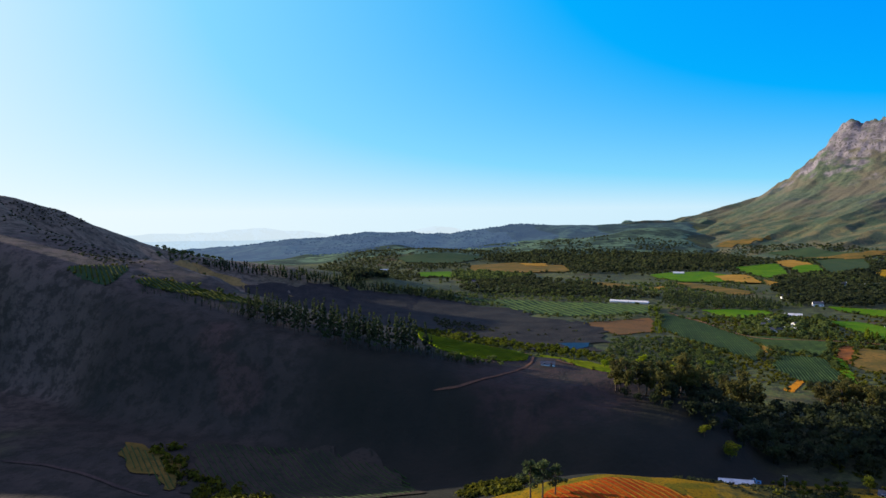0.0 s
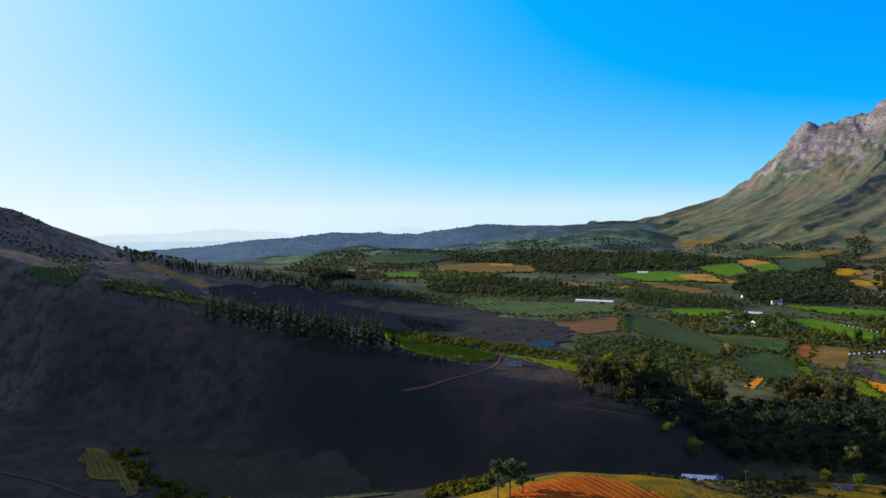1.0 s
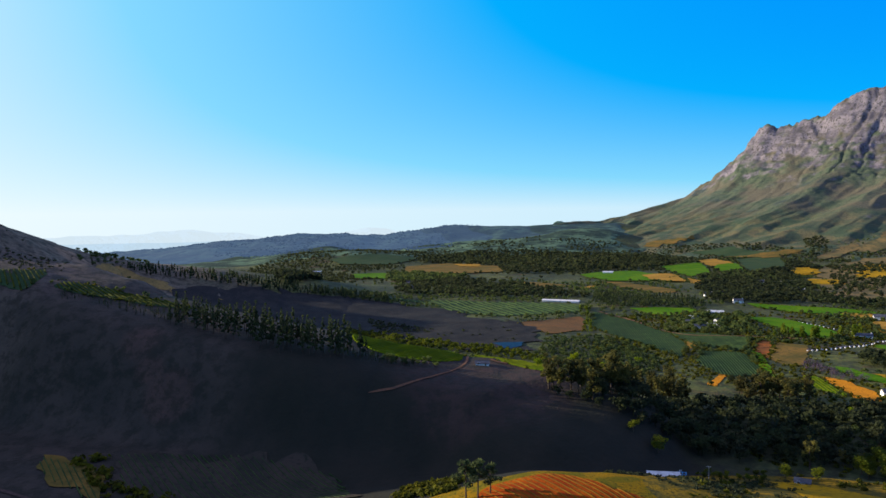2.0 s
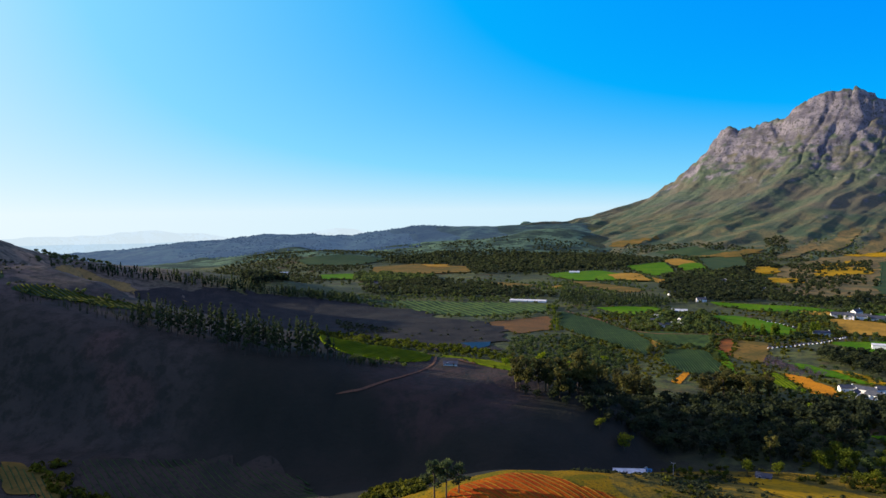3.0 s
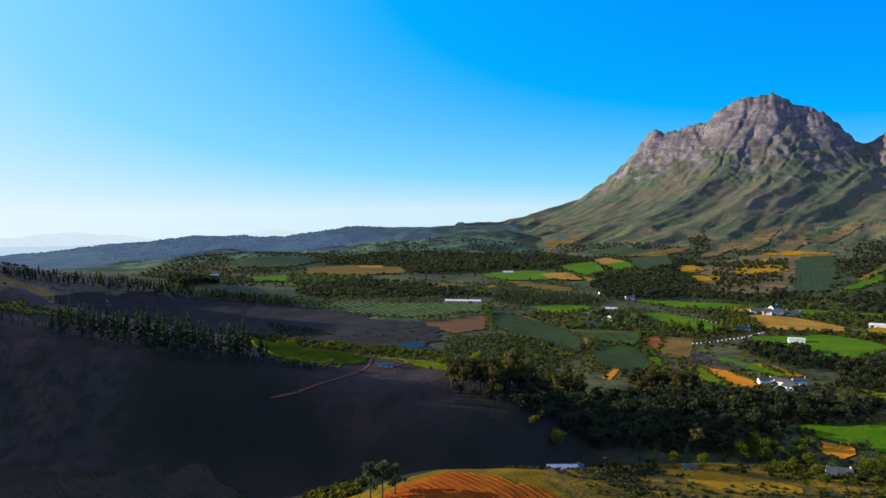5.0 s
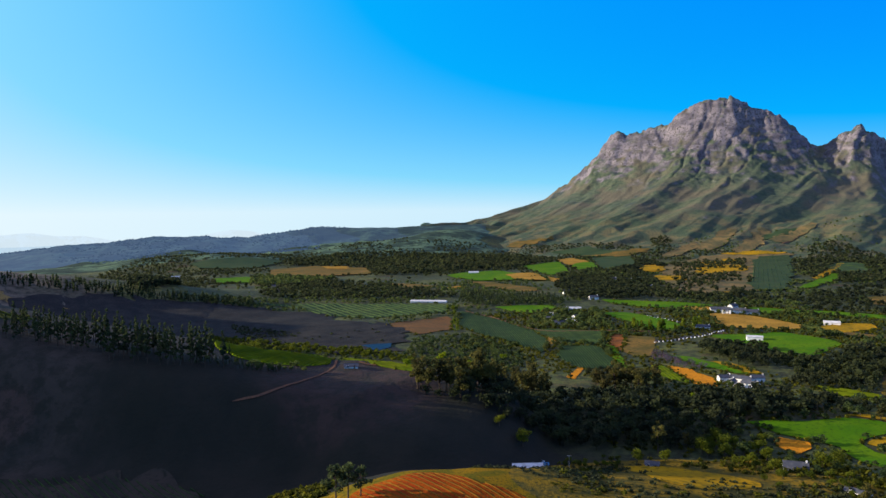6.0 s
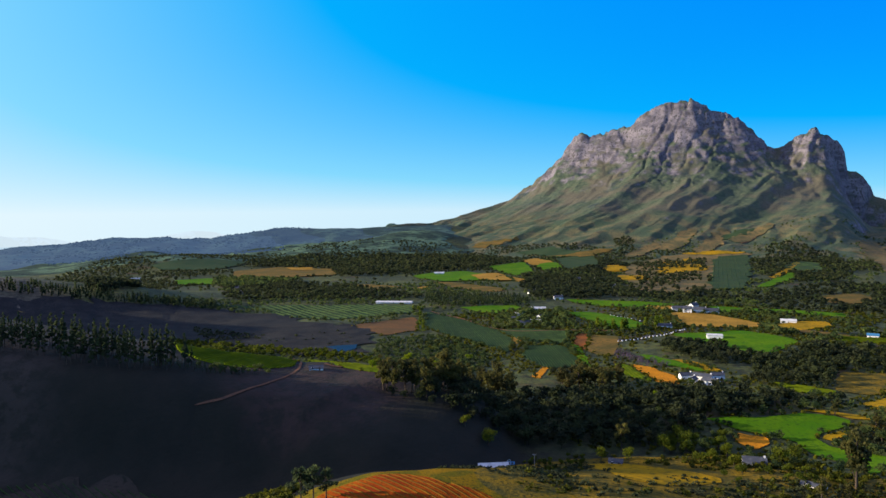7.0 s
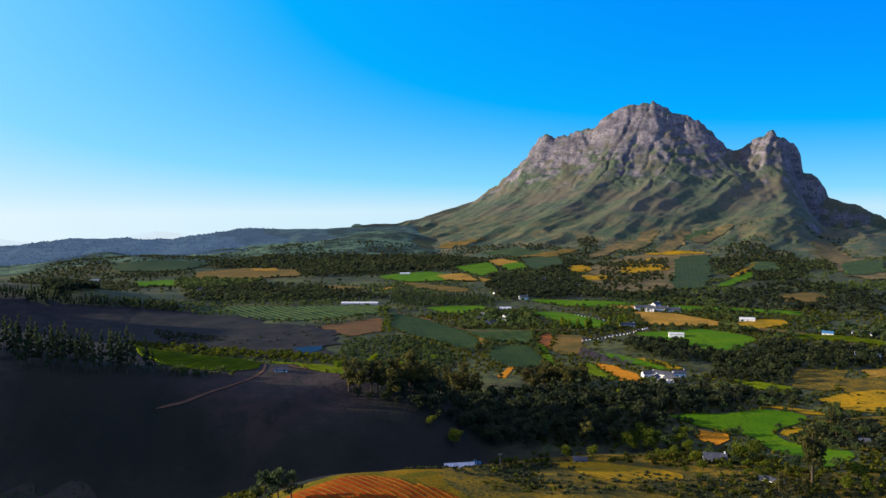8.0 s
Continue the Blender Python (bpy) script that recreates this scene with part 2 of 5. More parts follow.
leaf_bright = foliage("leaf_bright", (0.120, 0.180, 0.008), (0.210, 0.265, 0.010), 0.65, 14)
leaf_red = foliage("leaf_red", (0.120, 0.062, 0.006), (0.260, 0.125, 0.008), 0.3, 9)
leaf_broad = foliage("leaf_broad", (0.042, 0.062, 0.008), (0.150, 0.170, 0.012), 0.5)
bark = plain_paint("bark", (0.085, 0.064, 0.048), (0.045, 0.035, 0.027), 0.9, 0.8)
white_wall = plain_paint("white_wall", (0.82, 0.80, 0.76), (0.68, 0.65, 0.60), 0.8, 3.0)
slate = plain_paint("slate", (0.060, 0.066, 0.082), (0.100, 0.102, 0.112), 0.7, 2.5)
metal = plain_paint("metal", (0.62, 0.61, 0.58), (0.46, 0.45, 0.42), 0.6, 4.0)
blue = plain_paint("blue", (0.04, 0.16, 0.30), (0.07, 0.20, 0.32), 0.5, 3.0)
glass = plain_paint("glass", (0.02, 0.025, 0.03), (0.03, 0.035, 0.04), 0.1, 3.0)
pale_wood = plain_paint("pale_wood", (0.42, 0.38, 0.32), (0.30, 0.27, 0.22), 0.8, 0.5)
wood_door = plain_paint("wood_door", (0.10, 0.06, 0.035), (0.06, 0.04, 0.025), 0.6, 0.6)
water = plain_paint("water", (0.010, 0.030, 0.062), (0.012, 0.036, 0.074), 0.3, 9.0)
water.node_tree.nodes["Principled BSDF"].inputs["IOR"].default_value = 1.15
water.node_tree.nodes["Principled BSDF"].inputs["Specular IOR Level"].default_value = 0.03

# ---------------------------------------------------------------- the lie of the land
def lattice(ix, iy, seed):
    h = (ix.astype(np.int64) * 374761393 + iy.astype(np.int64) * 668265263 + seed * 974711) & 0x7FFFFFFF
    h = ((h ^ (h >> 13)) * 1274126177) & 0x7FFFFFFF
    return ((h ^ (h >> 16)) & 0xFFFF) / 32767.5 - 1.0


def wave(x, y, seed=0):
    """Smooth value noise, -1 to 1."""
    ix, iy = np.floor(x), np.floor(y)
    fx, fy = x - ix, y - iy
    fx, fy = fx * fx * (3 - 2 * fx), fy * fy * (3 - 2 * fy)
    a, b = lattice(ix, iy, seed), lattice(ix + 1, iy, seed)
    c, d = lattice(ix, iy + 1, seed), lattice(ix + 1, iy + 1, seed)
    return (a + (b - a) * fx) * (1 - fy) + (c + (d - c) * fx) * fy


def fractal(x, y, octaves=4, seed=0, ridged=False):
    total, size, gain = 0.0, 1.0, 1.0
    for k in range(octaves):
        n = wave(x * size + 17.3 * k, y * size - 9.1 * k, seed + k)
        total = total + gain * ((1 - 2 * np.abs(n)) if ridged else n)
        size, gain = size * 2.03, gain * 0.5
    return total


# crest lines of hills: points on the crest, the half width of the slope, and how flat its top is
HILLS = [
    ([(-800, 765, 240), (-745, 770, 212), (-690, 810, 190), (-631, 851, 180), (-592, 950, 174), (-574, 996, 160), (-565, 1036, 146), (-528, 1133, 112), (-469, 1212, 84), (-367, 1258, 60), (-272, 1282, 46), (-150, 1291, 27), (-26, 1280, 7), (85, 1257, -9)], 210, 2),  # left hill crest
    ([(-1500, 1640, 365), (-1100, 1460, 325), (-1080, 1330, 300)], 150, 2),  # unseen ridge beyond the view, added to shade the slope behind the spur
    ([(-690, 748, 262), (-740, 735, 262)], 42, 2),  # unseen knoll on the hill, added to shade the slope below the spur
    ([(-560, 800, 165), (-450, 730, 133), (-344, 668, 113), (-290, 650, 103), (-240, 622, 91), (-216, 600, 82), (-159, 576, 71), (-82, 550, 59), (-35, 533, 53), (-11, 529, 48), (8, 525, 43), (59, 508, 36), (85, 492, 34), (105, 473, 34), (113, 457, 30)], 78, 6),  # spur
    ([(19, 289, 15), (59, 302, 23), (80, 308, 24), (102, 308, 23), (130, 299, 20), (160, 284, 15)], 75, 2),  # foreground
    ([(-1439, 4052, -84), (-886, 3901, -31), (-424, 3676, -1), (-185, 3595, 28), (44, 3600, 9), (266, 3490, 33), (593, 3449, 58), (930, 3478, 71), (1163, 3512, 79)], 420, 2),  # far1
    ([(-442, 2461, -30), (-248, 2488, 0), (-89, 2498, 11), (70, 2499, 0), (229, 2489, -13)], 260, 2),  # mid1
    ([(491, 2858, 22), (688, 2920, 40), (918, 3066, 62)], 300, 2),  # mid2
    ([(1121, 4358, 68), (1150, 4351, 68)], 62, 2),  # lone far hill
]
CREEK = [(-260, 380, 6), (-60, 400, 8), (60, 405, 9), (150, 392, 9), (240, 370, 7), (420, 330, 5)]  # the stream bed, with its depth
# crest lines of the mountain, each from the west to the east
MASSIF = [(560, 3470, -20), (760, 3530, 32), (955, 3575, 69), (1167, 3664, 82), (1357, 3736, 119), (1554, 3799, 185), (1735, 3801, 237), (1829, 3730, 321), (1879, 3683, 377), (1921, 3643, 408), (1988, 3578, 533), (2028, 3540, 575), (2063, 3506, 544), (2132, 3440, 576), (2236, 3340, 612), (2295, 3283, 675), (2367, 3215, 709), (2445, 3140, 726), (2548, 3083, 648), (2624, 3019, 619), (2679, 2971, 536), (2740, 2955, 477), (2798, 2935, 450), (2845, 2897, 469), (2883, 2852, 507), (2916, 2803, 537), (2951, 2752, 522)]
EAST_END = [(2916, 2803, 492), (2965, 2766, 510), (3005, 2731, 484), (3026, 2707, 434), (3034, 2698, 342), (3076, 2650, 308), (3096, 2626, 259), (3099, 2608, 211), (3155, 2539, 161), (3250, 2400, 94), (3358, 2228, 4)]
BUTTRESSES = [
    ([(2927, 2784, 479), (2823, 2734, 448), (2743, 2673, 287), (2634, 2526, 209), (2439, 2268, 100), (2190, 1991, 34), (2058, 1839, -5)], 130),
    ([(2700, 2120, 70), (2460, 1900, 28), (2160, 1640, -20)], 150),
]


def crest_distance(x, y, line):
    """Distance to a crest line, and the crest's height at the nearest point."""
    best, height = np.full(np.shape(x), 1e9), np.zeros(np.shape(x))
    for (ax, ay, az), (bx, by, bz) in zip(line, line[1:]):
        dx, dy = bx - ax, by - ay
        s = np.clip(((x - ax) * dx + (y - ay) * dy) / (dx * dx + dy * dy), 0, 1)
        d = np.hypot(x - ax - s * dx, y - ay - s * dy)
        nearer = d < best
        best, height = np.where(nearer, d, best), np.where(nearer, az + s * (bz - az), height)
    return best, height


def plain(x, y):
    far = np.clip(y / 3000, 0, 1)
    return 5 - 0.012 * np.maximum(y, -500) - 0.04 * np.maximum(-x - 200, 0) * far * far


def land(x, y):
    """Height of the ground sheet."""
    x, y = np.asarray(x, float), np.asarray(y, float)
    base = plain(x, y)
    total = np.zeros(np.shape(x))
    for line, width, flat in HILLS:
        d, z = crest_distance(x, y, line)
        rise = (z - base) * np.exp(-(d / width) ** flat)
        total = np.where(rise > 0, (np.maximum(total, 0) ** 5 + np.maximum(rise, 0) ** 5) ** 0.2, total)
    d, deep = crest_distance(x, y, CREEK)
    total = total - deep * np.exp(-(d / 42) ** 2)
    r = np.hypot(x, y)
    bumps = 2.2 * fractal(x / 160, y / 160, 3, 5) * np.clip((r - 250) / 500, 0, 1) + 6 * wave(x / 600, y / 600, 9) * np.clip((r - 1200) / 1500, 0, 1)
    return base + total + bumps + 0.5 * fractal(x / 25, y / 25, 3, 3) + (20 * fractal(x / 380, y / 300, 4, 15) + 7 * fractal(x / 105, y / 105, 3, 16)) * np.clip((r - 2500) / 900, 0, 1) * np.clip((900 - x) / 500, 0.2, 1)


def resample(line, step):
    """Points at even steps along a crest line, with the height round about and the heading there."""
    p = np.array(line, float)
    s = np.concatenate([[0], np.cumsum(np.hypot(*np.diff(p[:, :2], axis=0).T))])
    at = np.linspace(0, s[-1], int(s[-1] / step) + 1)
    q = np.stack([np.interp(at, s, p[:, k]) for k in range(3)], 1)
    smooth = np.stack([np.convolve(np.pad(q[:, k], 9, mode="edge"), np.ones(19) / 19, "valid") for k in range(2)], 1)
    d = np.gradient(smooth, axis=0)
    wide = np.convolve(np.pad(q[:, 2], 20, mode="edge"), np.ones(41) / 41, "valid")
    return np.column_stack([q, wide, d / np.hypot(d[:, 0], d[:, 1])[:, None]])


CREST = resample(MASSIF, 24)


def rock(x, y):
    """Height of the mountain: a cliff below the crest, then a long hollow slope that gullies cut."""
    x, y = np.asarray(x, float), np.asarray(y, float)
    base = plain(x, y) - 25
    # one long face to the west, a steep back
    total = np.zeros(np.shape(x))
    for cx, cy, cz, wide, hx, hy in CREST:
        d = np.hypot(x - cx, y - cy) + 1e-6
        toward = np.clip((((x - cx) * hy - (y - cy) * hx) / d + 0.25) / 0.9, 0, 1)
        apron = 0.66 * np.maximum(wide - base, 0)
        cliff = np.maximum(cz - base - apron, 0.1 * apron)
        reach = 460 + (480 + 1350 * np.clip(apron / 700, 0, 1)) * toward * toward * (3 - 2 * toward)
        blunt = np.sqrt(d * d + 45 * 45) - 45
        total = np.maximum(total, cliff * np.exp(-blunt / (40 + 0.065 * reach)) + apron * np.maximum(1 - blunt / reach, 0) ** 1.7)
    # the land falls away behind the eastern arete
    (ax, ay, _), (bx, by, _) = BUTTRESSES[0][0][0], BUTTRESSES[0][0][-1]
    east = ((by - ay) * (x - ax) - (bx - ax) * (y - ay)) / math.hypot(bx - ax, by - ay)
    lee = np.clip(-east / 230, 0, 1)
    total = total * (1 - 0.72 * lee * lee * (3 - 2 * lee))
    d, z = crest_distance(x, y, EAST_END)
    total = (total ** 30 + (np.maximum(z - base, 0) * (0.6 * np.exp(-(d / 80) ** 2) + 0.4 * np.exp(-d / 260))) ** 30) ** (1 / 30)
    wx = x + 45 * fractal(x / 420, y / 420, 4, 21)
    wy = y + 45 * fractal(x / 420, y / 420, 4, 31)
    for k, (line, width) in enumerate(BUTTRESSES):
        d, z = crest_distance(*((x, y) if k == 0 else (wx, wy)), line)
        blunt = np.sqrt(d * d + 40 * 40) - 40 if k else np.sqrt(d * d + 9 * 9) - 9
        total = (total ** 20 + (np.maximum(z - base, 0) * np.exp(-blunt / (width + 150 * np.clip(1 - z / 300, 0, 1)))) ** 20) ** (1 / 20)
    # gullies and spurs that run down the face, then rough rock
    u, v = 0.44 * wx - 0.90 * wy, -0.90 * wx - 0.44 * wy
    spurs = wave(u / 300, v / 1500, 75) + 0.5 * wave(u / 140 + 7, v / 900, 76)
    gully = fractal(u / 190, v / 800, 4, 71, ridged=True)
    slope = np.clip((total - 25) / 130, 0, 1) * np.clip((660 - total) / 380, 0.15, 1)
    foot = np.clip((total - 20) / 60, 0, 1) * np.clip((330 - total) / 200, 0, 1)
    total = total + slope * (30 * spurs + 12 * (gully - 0.7)) + foot * (13 * wave(u / 115 + 3, v / 500, 78) + 6 * (fractal(u / 80, v / 330, 3, 79, ridged=True) - 0.6))
    steep = np.clip((total - 230) / 240, 0, 1)
    total = total + np.clip(total / 400, 0, 1) * ((3 + 6 * steep) * fractal(x / 120, y / 120, 5, 41, ridged=True) + 7 * steep * fractal(x / 46, y / 46, 4, 51, ridged=True) - 3 - 5 * steep)
    # steep chutes through the cliffs
    total = total - steep * 16 * np.maximum(0, 1 - 5 * np.abs(wave(u / 95 + 0.3 * wave(v / 90, u / 90, 84), v / 480, 83)))
    # ledges of layered rock on the upper slopes
    layer = total / 54 + 0.8 * fractal(x / 260, y / 260, 4, 61)
    part_way = layer - np.floor(layer)
    ledge = np.clip((part_way - 0.4) / 0.5, 0, 1)
    total = total + steep * 54 * 0.26 * (ledge * ledge * (3 - 2 * ledge) - part_way)
    return base + total


def height(x, y):
    return np.maximum(land(x, y), rock(x, y))

# ---------------------------------------------------------------- building the land
def mesh_of(name, verts, faces, *materials, smooth=False):
    """A mesh from arrays of vertices and of faces with equally many corners."""
    verts, faces = np.asarray(verts, np.float32), np.asarray(faces, np.int32)
    me = bpy.data.meshes.new(name)
    k = faces.shape[1]
    me.vertices.add(len(verts))
    me.vertices.foreach_set("co", verts.ravel())
    me.loops.add(faces.size)
    me.loops.foreach_set("vertex_index", faces.ravel())
    me.polygons.add(len(faces))
    me.polygons.foreach_set("loop_start", np.arange(len(faces), dtype=np.int32) * k)
    me.update(calc_edges=True)
    for m in materials:
        me.materials.append(m)
    if smooth:
        me.shade_smooth()
    return me


def sheet(name, x, y, z, material, keep=None):
    n, m = x.shape
    verts = np.stack([x, y, z], -1).reshape(-1, 3)
    i = np.arange(n * m).reshape(n, m)
    faces = np.stack([i[:-1, :-1], i[1:, :-1], i[1:, 1:], i[:-1, 1:]], -1).reshape(-1, 4)
    if keep is not None:
        faces = faces[keep.reshape(-1)[faces].any(1)]
        used, faces = np.unique(faces, return_inverse=True)
        verts, faces = verts[used], faces.reshape(-1, 4)
    return new(name, mesh_of(name, verts, faces, material, smooth=True))


def fan(angles, radii):
    a, r = np.meshgrid(np.radians(angles), radii, indexing="ij")
    return np.sin(a) * r, np.cos(a) * r


round_angles = np.concatenate([np.arange(-180, -52, 4), np.arange(-52, 76, 0.2), np.arange(76, 180, 4), [180]])
x, y = fan(round_angles, np.concatenate([[0.0], np.geomspace(8, 100, 10), np.geomspace(108, 4960, 290)]))
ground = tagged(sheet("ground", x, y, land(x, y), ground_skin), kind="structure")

p, q = np.meshgrid(np.arange(-2000, 1700, 7.0), np.arange(1950, 4300, 7.0), indexing="ij")
turn = radians(36)
x, y = p * math.cos(turn) + q * math.sin(turn), -p * math.sin(turn) + q * math.cos(turn)
z = rock(x, y)
mountain = tagged(sheet("mountain", x, y, z, mountain_mat, (z > land(x, y) - 9) & (np.hypot(x, y) < 4900)),
                  "rocky grey mountain with heath-covered spurs and gullies", "mountain", kind="structure")

# far land with painted haze glow: blue hills, then the plain and pale ranges behind them
far_green_haze = haze("far_green_haze", (0.028, 0.044, 0.022), (0.060, 0.105, 0.165), 0.08)
far_blue_haze = haze("far_blue_haze", (0.006, 0.011, 0.007), (0.110, 0.190, 0.350), 0.31)
far_leaf_haze = haze("far_leaf_haze", (0.004, 0.007, 0.005), (0.100, 0.175, 0.325), 0.28)
far_pale_haze = haze("far_pale_haze", (0.02, 0.03, 0.03), (0.60, 0.78, 0.92), 0.50)
far_paler_haze = haze("far_paler_haze", (0.02, 0.03, 0.03), (0.72, 0.86, 0.95), 0.52)


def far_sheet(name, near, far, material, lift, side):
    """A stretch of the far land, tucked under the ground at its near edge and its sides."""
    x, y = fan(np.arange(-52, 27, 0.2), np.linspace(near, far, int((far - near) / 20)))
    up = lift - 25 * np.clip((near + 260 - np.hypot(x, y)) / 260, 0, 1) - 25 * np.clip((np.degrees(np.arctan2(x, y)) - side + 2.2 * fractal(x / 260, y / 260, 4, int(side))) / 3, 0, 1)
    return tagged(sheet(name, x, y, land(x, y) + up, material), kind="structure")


far_sheet("backdrop_slopes", 2150, 3300, far_green_haze, 3, 20)
# the painted haze weakens in steps toward the mountain
far_mid_haze = haze("far_mid_haze", (0.018, 0.030, 0.016), (0.075, 0.130, 0.220), 0.14)
far_dim_haze = haze("far_dim_haze", (0.013, 0.022, 0.012), (0.085, 0.145, 0.260), 0.22)
far_dusk_haze = haze("far_dusk_haze", (0.009, 0.016, 0.010), (0.098, 0.168, 0.308), 0.27)
far_sheet("backdrop_shoulder", 2900, 4960, far_mid_haze, 3, 19)
far_sheet("backdrop_saddle", 2900, 4960, far_dim_haze, 4, 13)
far_sheet("backdrop_ridge", 2900, 4960, far_dusk_haze, 5, 9)
far_sheet("backdrop_hills", 2900, 4960, far_blue_haze, 6, 4)


def far_range(name, first, last, reach, low, high, size, seed, material):
    """A range of hills on the skyline, from one bearing to another, with a rounded near slope."""
    a = np.arange(first, last, 0.15)
    top = low + high * (0.5 + 0.5 * fractal(a / size, a * 0 + seed, 4, seed)) * np.clip((a - first) / 6, 0, 1) * np.clip((last - a) / 6, 0, 1)
    a, s = np.meshgrid(np.radians(a), np.linspace(0, 1, 6), indexing="ij")
    r = reach - 120 * (1 - s)
    return tagged(sheet(name, np.sin(a) * r, np.cos(a) * r, -260 + (top[:, None] + 260) * np.sin(s * 1.57), material), kind="structure")


def bend(points, times=2):
    """Rounds the corners of a closed outline."""
    p = np.array(points, float)
    for _ in range(times):
        after = np.roll(p, -1, 0)
        p = np.stack([0.9 * p + 0.1 * after, 0.1 * p + 0.9 * after], 1).reshape(-1, 2)
    return p


def inside(outline, x, y):
    """Which points lie within a closed outline."""
    hit = np.zeros(np.shape(x), bool)
    for (ax, ay), (bx, by) in zip(outline, np.roll(outline, -1, 0)):
        if ay != by:
            hit ^= ((ay > y) != (by > y)) & (x < (bx - ax) * (y - ay) / (by - ay) + ax)
    return hit


def drape(name, outline, material, step, lift, ragged=0.0):
    """A patch of ground cover that follows the land, its edge straight or ragged."""
    from mathutils.geometry import delaunay_2d_cdt
    ring = []
    for a, b in zip(outline, np.roll(outline, -1, 0)):
        n = max(1, int(np.hypot(*(b - a)) / step))
        ring += [a + (b - a) * k / n for k in range(n)]
    ring = np.array(ring)
    ring = ring + 0.25 * step * np.stack([wave(ring[:, 0] / 9, ring[:, 1] / 9, 2), wave(ring[:, 0] / 9, ring[:, 1] / 9, 7)], 1)
    for size, seed in ((28, 12), (11, 31)):
        ring = ring + ragged * size / 28 * np.stack([wave(ring[:, 0] / size, ring[:, 1] / size, seed), wave(ring[:, 0] / size, ring[:, 1] / size, seed + 5)], 1)
    lo, hi = ring.min(0), ring.max(0)
    gx, gy = np.meshgrid(np.arange(lo[0], hi[0], step), np.arange(lo[1], hi[1], step))
    gx, gy = gx.ravel(), gy.ravel()
    ok = inside(ring, gx, gy)
    points = [Vector(p) for p in ring] + [Vector(p) for p in zip(gx[ok], gy[ok])]
    v, _, f, *_ = delaunay_2d_cdt(points, [], [list(range(len(ring)))], 1, 1e-4)
    v = np.array([(p.x, p.y) for p in v])
    z = height(v[:, 0], v[:, 1]) + lift
    return mesh_of(name, np.column_stack([v, z]), [tuple(t) for t in f if len(t) == 3], material, smooth=True)


def row_mesh(lines, tall, wide, step, material, seed, lift=0.0):
    """Hedge-like rows: a lumpy rounded section swept along each line."""
    rng = np.random.default_rng(seed)
    side = np.array([-1.0, -0.85, 0.0, 0.85, 1.0]) * wide * 0.5
    rise = np.array([0.0, 0.7, 1.0, 0.7, 0.0]) * tall
    verts, faces, count = [], [], 0
    for a, b in lines:
        n = max(2, int(np.hypot(*(b - a)) / step) + 1)
        s = np.linspace(0, 1, n)[:, None]
        c = a + (b - a) * s
        along = (b - a) / np.hypot(*(b - a))
        across = np.array([-along[1], along[0]])
        swell = rng.uniform(0.7, 1.1, (n, 1)) if tall > 0.5 else rng.uniform(0.9, 1.1, (n, 1))
        px = c[:, :1] + across[0] * side * swell
        py = c[:, 1:] + across[1] * side * swell
        pz = height(c[:, 0], c[:, 1])[:, None] + rise * rng.uniform(0.7, 1.15, (n, 1)) - 0.2 + lift
        verts.append(np.stack([px, py, pz], -1).reshape(-1, 3))
        i = np.arange(n * 5).reshape(n, 5) + count
        faces.append(np.stack([i[:-1, :-1], i[1:, :-1], i[1:, 1:], i[:-1, 1:]], -1).reshape(-1, 4))
        count += n * 5
    return mesh_of("vine_row", np.concatenate(verts), np.concatenate(faces), material) if verts else None


fields, open_edges = [], []


def field(name, label, outline, material, rows=None, each=False, ragged=0.0, leaf=None):
    """A field that follows the land; rows: their bearing, spacing, height, width and step."""
    outline = bend(outline)
    fields.append(outline)
    middle = outline.mean(0)
    reach = np.hypot(*middle)
    lift = (0.35 if reach < 900 else (0.7 if reach < 1700 else 2.2)) + 0.004 * len(fields)
    lift += (0.2 if reach < 900 else 0.9) * sum(bool(inside(f, *middle)) for f in fields[:-1])  # over what lies beneath
    ob = new(name, drape(name, outline, material, np.clip(reach / (80 if not ragged else 180), 4, 24), lift, ragged))
    if ragged:
        open_edges.append(len(fields) - 1)
    tagged(ob, label, name, kind="structure")
    if not rows:
        return ob
    bearing, spacing, tall, wide, step = rows
    along = np.array([math.cos(radians(bearing)), math.sin(radians(bearing))])
    across = np.array([-along[1], along[0]])
    u, v = (outline - middle) @ along, (outline - middle) @ across
    lines = []
    for w in np.arange(v.min() + spacing / 2, v.max(), spacing):
        cuts = sorted(ua + (ub - ua) * (w - va) / (vb - va) for ua, va, ub, vb in zip(u, v, np.roll(u, -1), np.roll(v, -1)) if (va > w) != (vb > w))
        for a, b in zip(cuts[::2], cuts[1::2]):
            if b - a > 3:
                lines.append((middle + along * (a + 0.8) + across * w, middle + along * (b - 0.8) + across * w))
    leaves = leaf or (leaf_red if each else (leaf_bright if material == vine_grass else leaf_vine))
    if each:
        for k, line in enumerate(lines):
            new("vine_row", row_mesh([line], tall, wide, step, leaves, k, lift)).parent = ob
    elif lines:
        child = tagged(new("vine_rows", row_mesh(lines, tall, wide, step, leaves, len(lines), 0.5 * lift)), kind="stuff")
        child.parent = ob
    return ob


